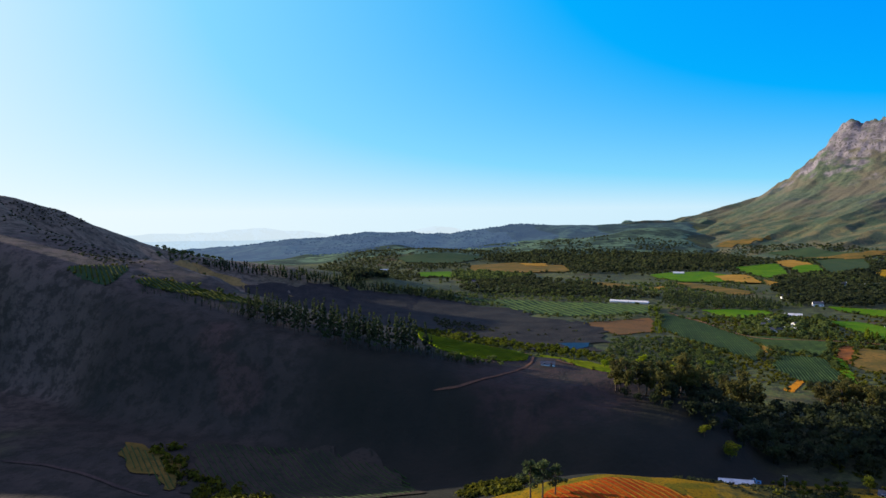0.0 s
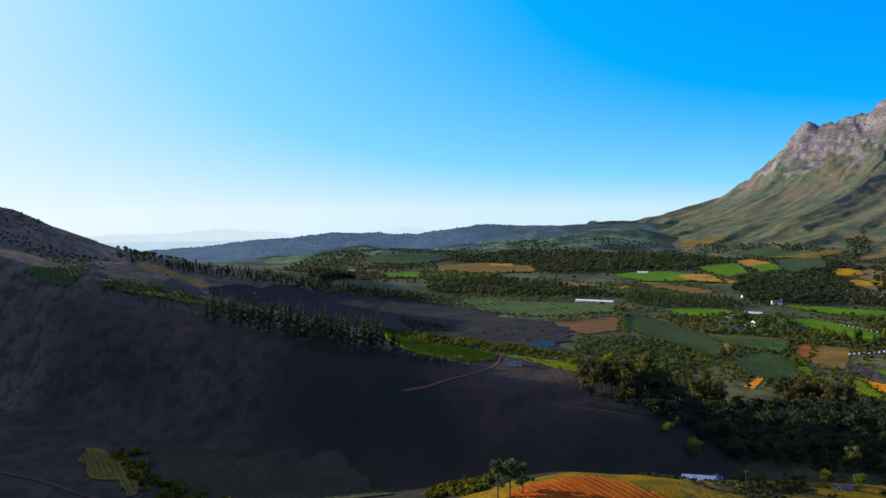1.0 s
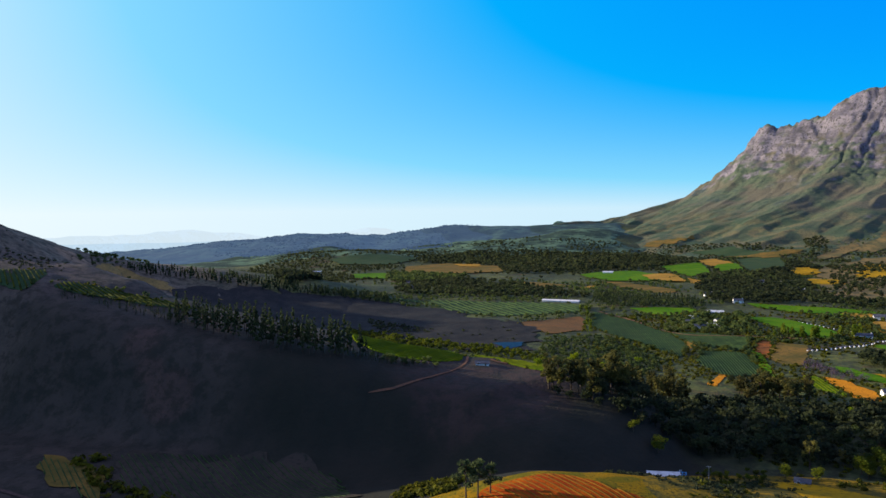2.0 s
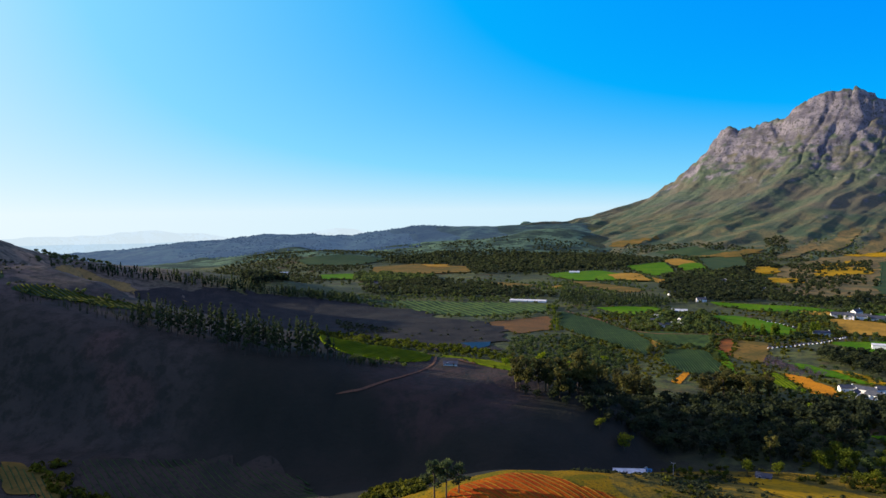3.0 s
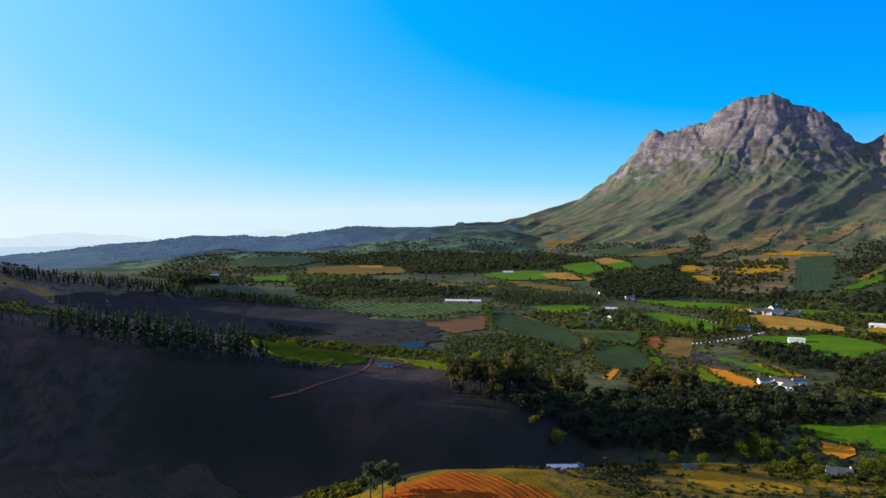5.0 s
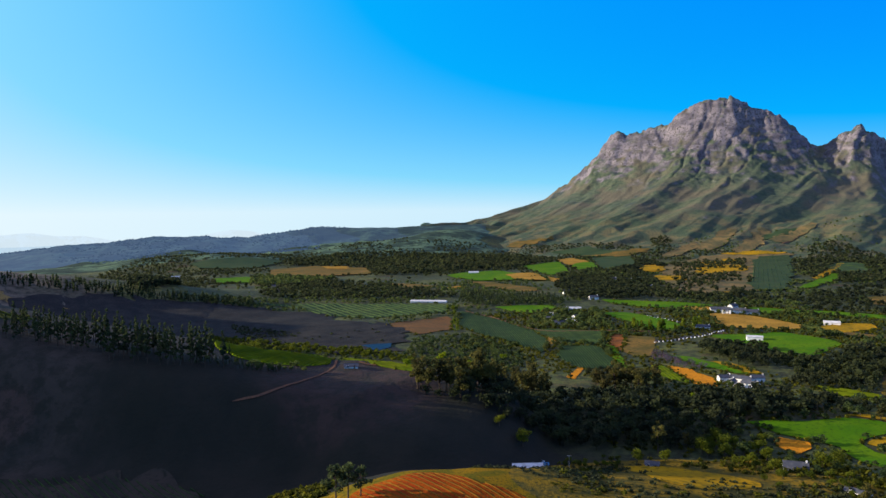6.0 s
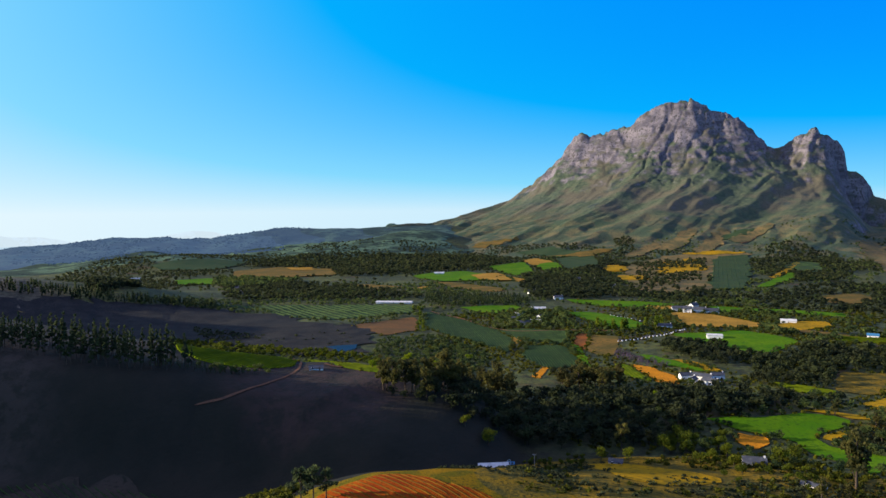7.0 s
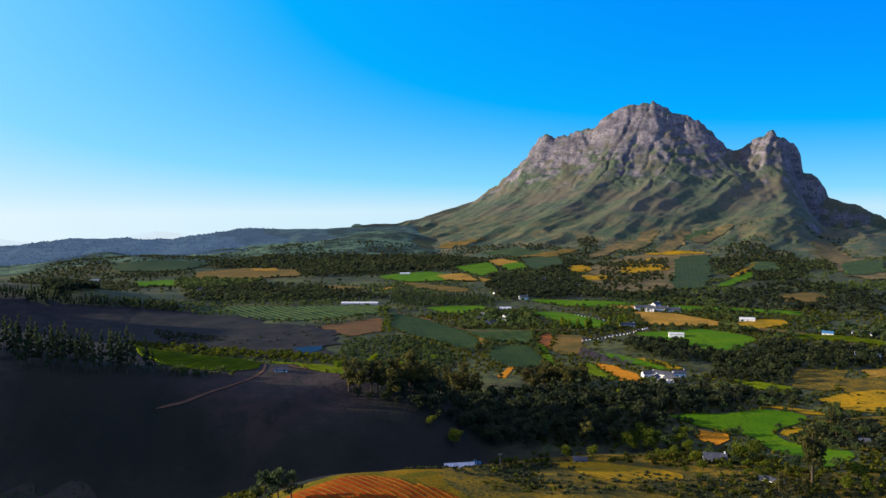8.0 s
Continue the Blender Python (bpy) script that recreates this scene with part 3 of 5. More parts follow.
def track(label, points, width, material):
    """A road or track laid over the land."""
    p = np.array(points, float)
    for _ in range(3):
        p = np.concatenate([p[:1], np.stack([0.75 * p[:-1] + 0.25 * p[1:], 0.25 * p[:-1] + 0.75 * p[1:]], 1).reshape(-1, 2), p[-1:]])
    d = np.gradient(p, axis=0)
    d /= np.hypot(d[:, 0], d[:, 1])[:, None]
    s = np.linspace(-0.5, 0.5, 4) * width * np.clip(np.linspace(0, 9, len(p)), 0.15, 1)[:, None] * (1 + 0.3 * wave(p[:, 0] / 7, p[:, 1] / 7, 6))[:, None]
    x = p[:, :1] - d[:, 1:] * s
    y = p[:, 1:] + d[:, :1] * s
    lift = 0.5 if np.hypot(*p.mean(0)) < 900 else 1.2
    return tagged(sheet("road", x, y, height(x, y) + lift, material), label, "road", kind="structure")


def pond(outline):
    outline = bend(outline, 3)
    level = height(outline[:, 0], outline[:, 1]).mean() + 1.2
    me = drape("water", outline, water, 6, 0)
    for v in me.vertices:
        v.co.z = level
    return tagged(new("water", me), "still blue farm pond", "pond", kind="structure")


# ---------------------------------------------------------------- trees
def leaves(rng, lobes, count, size):
    """Many small leaf clumps, each a bent four-cornered blade, over the shells of rounded lobes."""
    lobes = np.array(lobes, float)
    pick = rng.choice(len(lobes), count, p=(lobes[:, 3] ** 2) / (lobes[:, 3] ** 2).sum())
    way = rng.normal(size=(count, 3))
    way /= np.linalg.norm(way, axis=1)[:, None]
    centre = lobes[pick, :3] + way * lobes[pick, 3:] * rng.uniform(0.62, 1.08, (count, 1))
    a = rng.normal(size=(count, 3)) + 0.3 * way
    a /= np.linalg.norm(a, axis=1)[:, None]
    b = np.cross(a, way + 0.5 * rng.normal(size=(count, 3)))
    b /= np.linalg.norm(b, axis=1)[:, None]
    s = size * rng.uniform(0.6, 1.35, (count, 1))
    corners = np.stack([centre - a * s, centre + b * s * 0.75, centre + a * s, centre - b * s * 0.75], 1)
    return corners.reshape(-1, 3), np.arange(count * 4).reshape(-1, 4)


def stem(points, radii, sides=6):
    """A tapered tube along points."""
    points = np.array(points, float)
    t = np.arange(sides) / sides * 2 * math.pi
    ring = np.stack([np.cos(t), np.sin(t), 0 * t], 1)
    verts = np.concatenate([p + ring * r for p, r in zip(points, radii)])
    faces = [(k * sides + j, k * sides + (j + 1) % sides, (k + 1) * sides + (j + 1) % sides, (k + 1) * sides + j)
             for k in range(len(points) - 1) for j in range(sides)]
    return verts, np.array(faces)


def joined(pieces):
    verts, faces, n = [], [], 0
    for v, f in pieces:
        verts.append(v), faces.append(f + n)
        n += len(v)
    return np.concatenate(verts), np.concatenate(faces)


LEAF = {"round": leaf_round, "gum": leaf_gum, "conifer": leaf_pine, "pine": leaf_pine, "poplar": leaf_poplar, "leafy": leaf_bright, "far": far_leaf_haze, "shrub": leaf_shrub, "bare": leaf_bare, "broad": leaf_broad, "heath": leaf_heath, "evergreen": leaf_dark_shaded}


def tree_form(kind, rng):
    """Lobes of the crown and the limbs of a tree one unit tall."""
    if kind == "conifer":
        turn = rng.uniform(0, 6.28) + np.arange(10) * 2.4
        out = np.linspace(0.065, 0.012, 10) * rng.uniform(0.5, 1.4, 10)
        lobes = [(o * math.cos(a), o * math.sin(a), z, w, w, 0.035) for a, o, z, w in
                 zip(turn, out, np.linspace(0.30, 0.97, 10) + rng.normal(0, 0.015, 10), np.linspace(0.060, 0.022, 10) * rng.uniform(0.6, 1.3, 10))]
        limbs = [([(0, 0, 0), (0.006, 0, 0.5), (0, 0, 0.97)], (0.013, 0.010, 0.003))]
    elif kind == "pine":
        turns = rng.uniform(0, 6.28) + np.arange(9) * 2.4
        lobes = [(r_ * math.cos(a), r_ * math.sin(a), z_, w_, w_, w_ * 0.55) for a, r_, z_, w_ in
                 zip(turns, np.linspace(0.26, 0.05, 9), np.linspace(0.48, 0.93, 9), np.linspace(0.12, 0.10, 9) * rng.uniform(0.8, 1.2, 9))]
        limbs = [([(0, 0, 0), (0.01, 0, 0.45), (0, 0.01, 0.9)], (0.022, 0.016, 0.006))]
        limbs += [([(0, 0, l[2] - 0.1), (l[0] * 0.6, l[1] * 0.6, l[2] - 0.06), l[:3]], (0.010, 0.007, 0.003)) for l in lobes[3:]]
    elif kind == "poplar":
        lobes = [(rng.normal(0, 0.015), rng.normal(0, 0.015), z, w, w, 0.13) for z, w in zip((0.22, 0.4, 0.58, 0.75, 0.9), (0.13, 0.16, 0.15, 0.12, 0.07))]
        limbs = [([(0, 0, 0), (0, 0, 0.5), (0, 0, 0.9)], (0.022, 0.014, 0.004))]
    elif kind in ("shrub", "heath"):
        lobes = [(rng.normal(0, 0.28), rng.normal(0, 0.28), rng.uniform(0.3, 0.62), w, w, w * 0.85) for w in rng.uniform(0.22, 0.42, 5)]
        limbs = [([(0, 0, -0.1), (l[0] * 0.5, l[1] * 0.5, l[2] * 0.6), l[:3]], (0.03, 0.02, 0.01)) for l in lobes[:3]]
    elif kind == "gum":
        a = rng.uniform(0, 6.28) + np.arange(12) * 2.4
        d = rng.uniform(0.04, 0.20, 12)
        z = np.linspace(0.34, 0.95, 12) + rng.normal(0, 0.03, 12)
        lobes = [(d[k] * math.cos(a[k]), d[k] * math.sin(a[k]), z[k], w, w, w * 0.75) for k, w in enumerate(rng.uniform(0.06, 0.13, 12))]
        limbs = [([(0, 0, 0), (0.02, 0.01, 0.35), (0, 0, 0.85)], (0.026, 0.019, 0.006))]
        limbs += [([(0.02, 0.01, l[2] - 0.25), (l[0] * 0.6, l[1] * 0.6, l[2] - 0.1), l[:3]], (0.012, 0.008, 0.003)) for l in lobes[::2]]
    else:
        a = rng.uniform(0, 6.28) + np.arange(8) * 2.4
        d = rng.uniform(0.10, 0.30, 8)
        lobes = [(d[k] * math.cos(a[k]), d[k] * math.sin(a[k]), rng.uniform(0.42, 0.80), w, w, w * 0.85) for k, w in enumerate(rng.uniform(0.16, 0.26, 8))]
        limbs = [([(0, 0, 0), (0.01, 0, 0.25), (0, 0, 0.7)], (0.032, 0.024, 0.008))]
        limbs += [([(0, 0, 0.25), (l[0] * 0.5, l[1] * 0.5, l[2] - 0.12), l[:3]], (0.014, 0.009, 0.003)) for l in lobes[:5]]
    return lobes, limbs


def crown(kind, rng, lobes, count):
    near = {"shrub": 1.5, "heath": 1.5, "conifer": 0.62, "poplar": 0.72, "pine": 0.75, "gum": 0.85}.get(kind, 1.0)
    size = near * (1.25 if kind != "bare" else 0.55) * 0.88 / math.sqrt(count)
    return leaves(rng, lobes, count, size)


forms = {}


def tree(label, kind, x, y, tall, group=""):
    """A single tree with a trunk and a crown; alike trees share their meshes."""
    key = (kind, int(abs(x * 7 + y * 3)) % 4)
    z = float(height(x, y))
    rng = np.random.default_rng(int(abs(x * 31 + y * 17)))
    s = tall * rng.uniform(0.85, 1.15)
    m = pose(x, y, z - 0.2, 0, 0, rng.uniform(0, 360)) @ Matrix.Diagonal((s * rng.uniform(0.9, 1.1), s * rng.uniform(0.9, 1.1), s, 1))
    name = {"shrub": "shrub", "conifer": "conifer", "pine": "pine_tree", "gum": "gum_tree", "poplar": "poplar"}.get(kind, "tree")
    if key not in forms:
        ob = new(name)
        shape = np.random.default_rng(sum(map(ord, kind)) * 10 + key[1])
        lobes, limbs = tree_form(kind, shape)
        part = new("trunk", mesh_of("trunk", *joined([stem(*l) for l in limbs]), bark, smooth=True))
        part.parent = ob
        part = new("crown", mesh_of("crown", *crown(kind, shape, lobes, 660), LEAF[kind]))
        part.parent = ob
        forms[key] = ob
        ob.matrix_basis = m
    else:
        ob = copy_thing(forms[key], m @ Matrix.Diagonal(tuple(1 / v for v in forms[key].scale) + (1,)))
        ob.name = name
    return tagged(ob, label, "shrub" if kind == "shrub" else "tree", group)


singles = 0


def wood(name, label, outline, kind, spacing, tall, clumps=0.0, in_fields=False):
    """A stand of trees within an outline: singly where they stand near, else as one mass of low forms."""
    global singles
    outline = bend(outline, 1)
    middle = outline.mean(0)
    reach = np.hypot(*middle)
    rng = np.random.default_rng(int(abs(middle[0] * 13 + middle[1] * 7)))
    lo, hi = outline.min(0), outline.max(0)
    gx, gy = np.meshgrid(np.arange(lo[0] - spacing, hi[0] + spacing, spacing), np.arange(lo[1] - spacing, hi[1] + spacing, spacing))
    gx = gx.ravel() + rng.uniform(-0.48, 0.48, gx.size) * spacing
    gy = gy.ravel() + rng.uniform(-0.48, 0.48, gy.size) * spacing
    ragged = 0.6 * spacing
    ok = inside(outline, gx + ragged * wave(gx / 20, gy / 20, 4), gy + ragged * wave(gx / 20, gy / 20, 8)) & (rng.random(gx.size) > 0.08)
    if clumps:
        ok &= fractal(gx / 110, gy / 110, 3, 77) + 0.35 * rng.normal(size=gx.size) > 1 - 2 * clumps
    if not in_fields:
        near = [f for f in fields if (f.min(0) < hi).all() and (f.max(0) > lo).all()]
        for f in near:
            ok &= ~inside(f, gx, gy)
    gx, gy = gx[ok], gy[ok]
    if kind not in ("shrub", "heath") and reach < 700 and len(gx) <= 140 and singles + len(gx) < 420:
        singles += len(gx)
        for a, b in zip(gx, gy):
            tree(label[:-1] if label.endswith("s") else label, kind, float(a), float(b), tall * rng.uniform(0.65, 1.2), label)
        return None
    return stand(name, label, gx, gy, kind, tall, rng)


def stand(name, label, gx, gy, kind, tall, rng):
    """Trees or shrubs at many places as one mass, with fewer and larger leaf clumps the farther they are."""
    reach = np.hypot(gx, gy)
    gz = height(gx, gy)
    pieces = []
    for near, far, blades in ((0, 480, 240), (480, 800, 130), (800, 1300, 60), (1300, 1900, 26), (1900, 9000, 13)):
        if kind in ("shrub", "heath"):
            blades = min(blades, 44 if tall > 2 else 26, 16 if near >= 800 else 99)
        for k in range(4):
            mine = (reach >= near) & (reach < far) & (np.arange(len(gx)) % 4 == k)
            n = int(mine.sum())
            if not n:
                continue
            shape = np.random.default_rng(k + 3)
            lobes, limbs = tree_form(kind, shape)
            v, f = crown(kind, shape, lobes, blades)
            if far < 900 and kind not in ("shrub", "heath"):
                v, f = joined([(v, f), stem(*limbs[0], 4)])
            s = tall * rng.uniform(0.6, 1.25, n)
            t = rng.uniform(0, 6.28, n)
            wide = s * rng.uniform(0.9, 1.3, n)
            vx = (np.cos(t)[:, None] * v[:, 0] - np.sin(t)[:, None] * v[:, 1]) * wide[:, None] + gx[mine][:, None]
            vy = (np.sin(t)[:, None] * v[:, 0] + np.cos(t)[:, None] * v[:, 1]) * wide[:, None] + gy[mine][:, None]
            vz = v[:, 2] * s[:, None] + gz[mine][:, None] - 0.3
            pieces.append((np.stack([vx, vy, vz], -1).reshape(-1, 3), (f[None] + (np.arange(n) * len(v))[:, None, None]).reshape(-1, 4)))
    if pieces:
        return tagged(new(name, mesh_of(name, *joined(pieces), LEAF[kind])), label, name.replace("_", " "), kind="stuff")


def hedges(reach, share, kind, tall, seed, label):
    """Bushes and small trees along the edges of fields, in broken lines."""
    rng = np.random.default_rng(seed)
    x, y = [], []
    for k, outline in enumerate(fields):
        if k in open_edges or not 480 < np.hypot(*outline.mean(0)) < reach:
            continue
        for a, b in zip(outline, np.roll(outline, -1, 0)):
            n = int(np.hypot(*(b - a)) / 6.0)
            s = rng.random(n)[:, None]
            p = a + (b - a) * s + rng.normal(0, 1.6, (n, 2))
            keep = wave(p[:, 0] / 45, p[:, 1] / 45, seed) > 1 - 2 * share
            x.append(p[keep, 0]), y.append(p[keep, 1])
    return stand("hedgerow", label, np.concatenate(x), np.concatenate(y), kind, tall, rng)


# ---------------------------------------------------------------- buildings
def part(name, bm, material, parent, label=""):
    me = bpy.data.meshes.new(name)
    bm.to_mesh(me)
    bm.free()
    me.materials.append(material)
    ob = new(name, me)
    ob.parent = parent
    return tagged(ob, label) if label else ob


def block(x0, x1, y0, y1, z0, z1):
    bm = bmesh.new()
    bmesh.ops.create_cube(bm, size=1, matrix=Matrix.Translation(((x0 + x1) / 2, (y0 + y1) / 2, (z0 + z1) / 2)) @ Matrix.Diagonal((x1 - x0, y1 - y0, z1 - z0, 1)))
    return bm


def gabled(length, width, wall, ridge):
    """Walls with pointed gable ends, as one closed shell."""
    bm = bmesh.new()
    l, w = length / 2, width / 2
    ends = []
    for sx in (-l, l):
        ends.append([bm.verts.new(c) for c in ((sx, -w, -1.5), (sx, w, -1.5), (sx, w, wall), (sx, 0, wall + ridge), (sx, -w, wall))])
    bm.faces.new(ends[0][::-1])
    bm.faces.new(ends[1])
    for k in range(5):
        bm.faces.new((ends[0][k], ends[0][(k + 1) % 5], ends[1][(k + 1) % 5], ends[1][k]))
    bmesh.ops.recalc_face_normals(bm, faces=bm.faces)
    return bm


def roof_side(length, width, wall, ridge, side, thick=0.22, over=0.45):
    """One slope of a roof: a slab with eaves."""
    l, w = length / 2 + over, width / 2
    drop = ridge / w * over
    bm = bmesh.new()
    rows_ = []
    for y_, z_ in ((0.0, wall + ridge + 0.06), (side * (w + over), wall - drop + 0.06)):
        rows_.append([bm.verts.new((sx, y_, z_ + dz)) for sx in (-l, l) for dz in (0.0, thick)])
    (a, b, c, d), (e, f, g, h) = rows_
    for q_ in ((b, d, h, f), (a, e, g, c), (e, f, h, g), (a, b, f, e), (c, g, h, d), (a, c, d, b)):
        bm.faces.new(q_)
    bmesh.ops.recalc_face_normals(bm, faces=bm.faces)
    return bm


ROOF = {"slate": slate, "metal": metal, "blue": blue}


def house(x, y, heading, name, label, length, width, wall, ridge, roof):
    """A gabled building: walls, two roof slopes, ridge cap, windows with frames, a door, a chimney on dwellings."""
    z = float(height(x, y))
    ob = tagged(new(name), label, name.replace("_", " "))
    ob.matrix_basis = pose(x, y, z, 0, 0, heading)
    part("wall", gabled(length, width, wall, ridge), white_wall, ob)
    for side in (-1, 1):
        part("roof", roof_side(length, width, wall, ridge, side), ROOF[roof], ob)
    part("ridge_cap", block(-length / 2 - 0.4, length / 2 + 0.4, -0.18, 0.18, wall + ridge + 0.2, wall + ridge + 0.36), ROOF[roof], ob)
    n = max(2, int(length / 4.5)) if roof != "metal" else 1
    floors = 2 if wall > 5 else 1
    for storey in range(floors):
        base = 0.9 + storey * 2.9
        for k in range(n):
            u = -length / 2 + (k + 0.5) * length / n
            if storey == 0 and k == n // 2:
                part("door", block(u - 0.6, u + 0.6, -width / 2 - 0.05, -width / 2 + 0.1, -0.1, 2.1), wood_door, ob)
                continue
            for front in (-1, 1):
                f = front * width / 2
                w = part("window", block(u - 0.75, u + 0.75, min(f, f + front * 0.06), max(f, f + front * 0.06), base, base + 1.4), white_wall, ob)
                g = f + front * 0.065
                part("pane", block(u - 0.62, u + 0.62, min(f, g + front * 0.01), max(f, g + front * 0.01), base + 0.12, base + 1.28), glass, w)
    if name in ("farmhouse", "manor", "cottage", "village_house"):
        u = length / 2 - 0.9
        part("chimney", block(u - 0.45, u + 0.45, -0.45, 0.45, wall + ridge * 0.5, wall + ridge + 1.1), white_wall, ob)
    return ob


def pillars(points, count, label):
    """Low pillars set out along a line."""
    p = np.array(points, float)
    s = np.concatenate([[0], np.cumsum(np.hypot(*np.diff(p, axis=0).T))])
    first = None
    for d in np.linspace(0, s[-1], count):
        x_, y_ = float(np.interp(d, s, p[:, 0])), float(np.interp(d, s, p[:, 1]))
        m = pose(x_, y_, float(height(x_, y_)))
        if first is None:
            bm = block(-0.8, 0.8, -0.5, 0.5, -0.3, 1.3)
            bmesh.ops.bevel(bm, geom=bm.edges[:], offset=0.15, segments=1, affect="EDGES")
            first = part("pillar", bm, white_wall, None)
            first.matrix_basis = m
            tagged(first, label, "pillar", label + " row")
        else:
            copy_thing(first, m)


def utility_pole(x, y, tall):
    """A wooden pole with a crossarm, two braces and insulators."""
    ob = tagged(new("utility_pole"), "pale wooden pole with a crossarm beside scrub", "pole")
    ob.matrix_basis = pose(x, y, float(height(x, y)), 0, 0, -30)
    verts, faces = stem([(0, 0, -0.5), (0, 0, tall)], (0.16, 0.11), 8)
    me = mesh_of("shaft", verts, faces, pale_wood)
    new("shaft", me).parent = ob
    part("crossarm", block(-1.2, 1.2, -0.09, 0.09, tall - 0.55, tall - 0.35), pale_wood, ob)
    for side in (-1, 1):
        part("brace", block(min(0, side * 0.7), max(0, side * 0.7), -0.03, 0.03, tall - 1.0, tall - 0.94), pale_wood, ob)
        part("insulator", block(side * 1.05 - 0.06, side * 1.05 + 0.06, -0.06, 0.06, tall - 0.35, tall - 0.12), white_wall, ob)
    return ob

# ---------------------------------------------------------------- the plan of the valley
field("vineyard", "striped green vineyard on a hill shoulder", [(-260, 595), (-257, 608), (-246, 614), (-227, 613), (-201, 609), (-170, 599), (-150, 592), (-152, 582), (-170, 583), (-193, 582), (-217, 585), (-239, 590)], vine_soil, rows=(-42, 3.6, 1.7, 1.3, 3), leaf=leaf_broad)
field("vineyard", "small vineyard with slanting rows on a hillside", [(-329, 615), (-311, 620), (-283, 639), (-276, 608), (-276, 589), (-281, 586), (-295, 596), (-311, 604)], vine_soil, rows=(-58, 3.8, 1.5, 1.2, 3), leaf=leaf_broad)
field("field", "strip of pale dry grass on a hill crest", [(-418, 1088), (-407, 1157), (-325, 1142), (-234, 1099), (-238, 1090), (-325, 1111), (-358, 1054), (-387, 1037)], pale_grass, ragged=9.0)
field("vineyard", "bright green vineyard on a spur", [(-59, 932), (-25, 903), (12, 827), (87, 757), (64, 528), (39, 515), (-5, 529), (-21, 550)], vine_grass, rows=(60, 2.8, 1.5, 1.3, 2.5))
field("vineyard", "narrow bright green vineyard along a spur", [(97, 754), (152, 685), (122, 494), (114, 501), (91, 530)], vine_grass, rows=(-54, 2.8, 1.5, 1.3, 2.5))
field("orchard", "orchard field with wide diagonal tree rows", [(-10, 1217), (93, 1232), (256, 1165), (325, 1112), (302, 1038), (176, 1026), (105, 1101), (76, 1201)], vine_soil, rows=(-76, 11.0, 2.4, 2.2, 4), ragged=1.0)
field("field", "ploughed red-brown field", [(188, 951), (299, 1010), (261, 877), (214, 850), (197, 888)], plough)
field("vineyard", "dark green vineyard with fine rows", [(322, 1038), (331, 1019), (351, 926), (359, 857), (349, 773), (311, 700), (306, 728), (295, 799), (282, 857), (281, 914)], vine_soil, rows=(-103, 2.7, 1.4, 1.1, 3))
field("vineyard", "dark green vineyard beside a grass track", [(360, 857), (399, 828), (438, 795), (387, 714), (356, 752), (353, 777)], vine_soil, rows=(-103, 2.7, 1.4, 1.1, 3))
field("vineyard", "dark green vineyard with fine diagonal rows", [(346, 728), (383, 708), (351, 608), (312, 609), (312, 670)], vine_soil, rows=(-107, 2.7, 1.4, 1.1, 3))
field("field", "bright green hedged strip of grass", [(389, 714), (393, 709), (358, 602), (349, 602)], green_grass)
field("field", "small mound of dry orange grass", [(337, 767), (357, 792), (359, 768), (344, 743), (329, 739)], dry_grass, ragged=2.0)
field("field", "red ploughed field", [(436, 775), (449, 763), (388, 669), (394, 709)], red_soil)
field("field", "striped brown and green fallow field", [(449, 763), (468, 728), (405, 636), (389, 645), (389, 668)], fallow)
field("field", "narrow bright grass strip between vineyards", [(396, 732), (400, 704), (357, 602), (347, 599)], green_grass)
field("field", "orange sandy clearing at a wood's edge", [(283, 584), (311, 620), (316, 613), (285, 573)], orange_soil)
field("field", "bright green meadow", [(388, 1068), (435, 1067), (484, 1059), (475, 1005), (408, 975)], green_grass)
field("field", "green meadow", [(496, 1711), (567, 1786), (680, 1832), (699, 1595), (608, 1490), (509, 1519)], green_grass)
field("field", "pale gold stubble field", [(633, 1664), (725, 1705), (659, 1448), (596, 1495)], dry_grass)
field("field", "long brown stubble strip", [(483, 1542), (543, 1464), (579, 1305), (517, 1268), (489, 1368)], fallow)
field("field", "gold field on a low rise", [(1002, 2164), (1128, 2299), (1093, 2085), (940, 1924)], dry_grass)
field("field", "green field on a low rise", [(940, 1924), (1093, 2085), (966, 1789), (871, 1728)], green_grass)
field("field", "green pasture", [(803, 1967), (979, 2070), (843, 1725), (716, 1571)], green_grass)
field("field", "gold roadside strip", [(704, 1578), (708, 1486), (666, 1414), (659, 1448)], dry_grass)
field("vineyard", "dark green vineyard on a foothill", [(1113, 2464), (1267, 2437), (1264, 2375), (1339, 2243), (1312, 2222), (1180, 2251)], vine_soil)
field("vineyard", "dark green vineyard below a gold bank", [(1179, 2239), (1314, 2203), (1113, 1832), (932, 1712)], vine_soil)
field("field", "pinkish bare bank on a foothill", [(1173, 2303), (1288, 2278), (1419, 2258), (1390, 2203), (1248, 2207)], fallow, ragged=26.0)
field("field", "tan grassy foothill with paddocks", [(1119, 1721), (1470, 2050), (1684, 2018), (1753, 1932), (1292, 1460), (918, 1107), (787, 1097), (813, 1230)], foothill_tan, ragged=22.0)
field("field", "yellow field", [(1055, 1725), (1151, 1764), (1060, 1614), (979, 1585)], gold_grass)
field("field", "yellow field on a slope", [(883, 1381), (995, 1466), (936, 1310), (857, 1275)], gold_grass)
field("field", "golden hillside paddock", [(1177, 1641), (1309, 1714), (1365, 1684), (1225, 1503), (1140, 1493), (1063, 1463)], gold_grass, ragged=14.0)
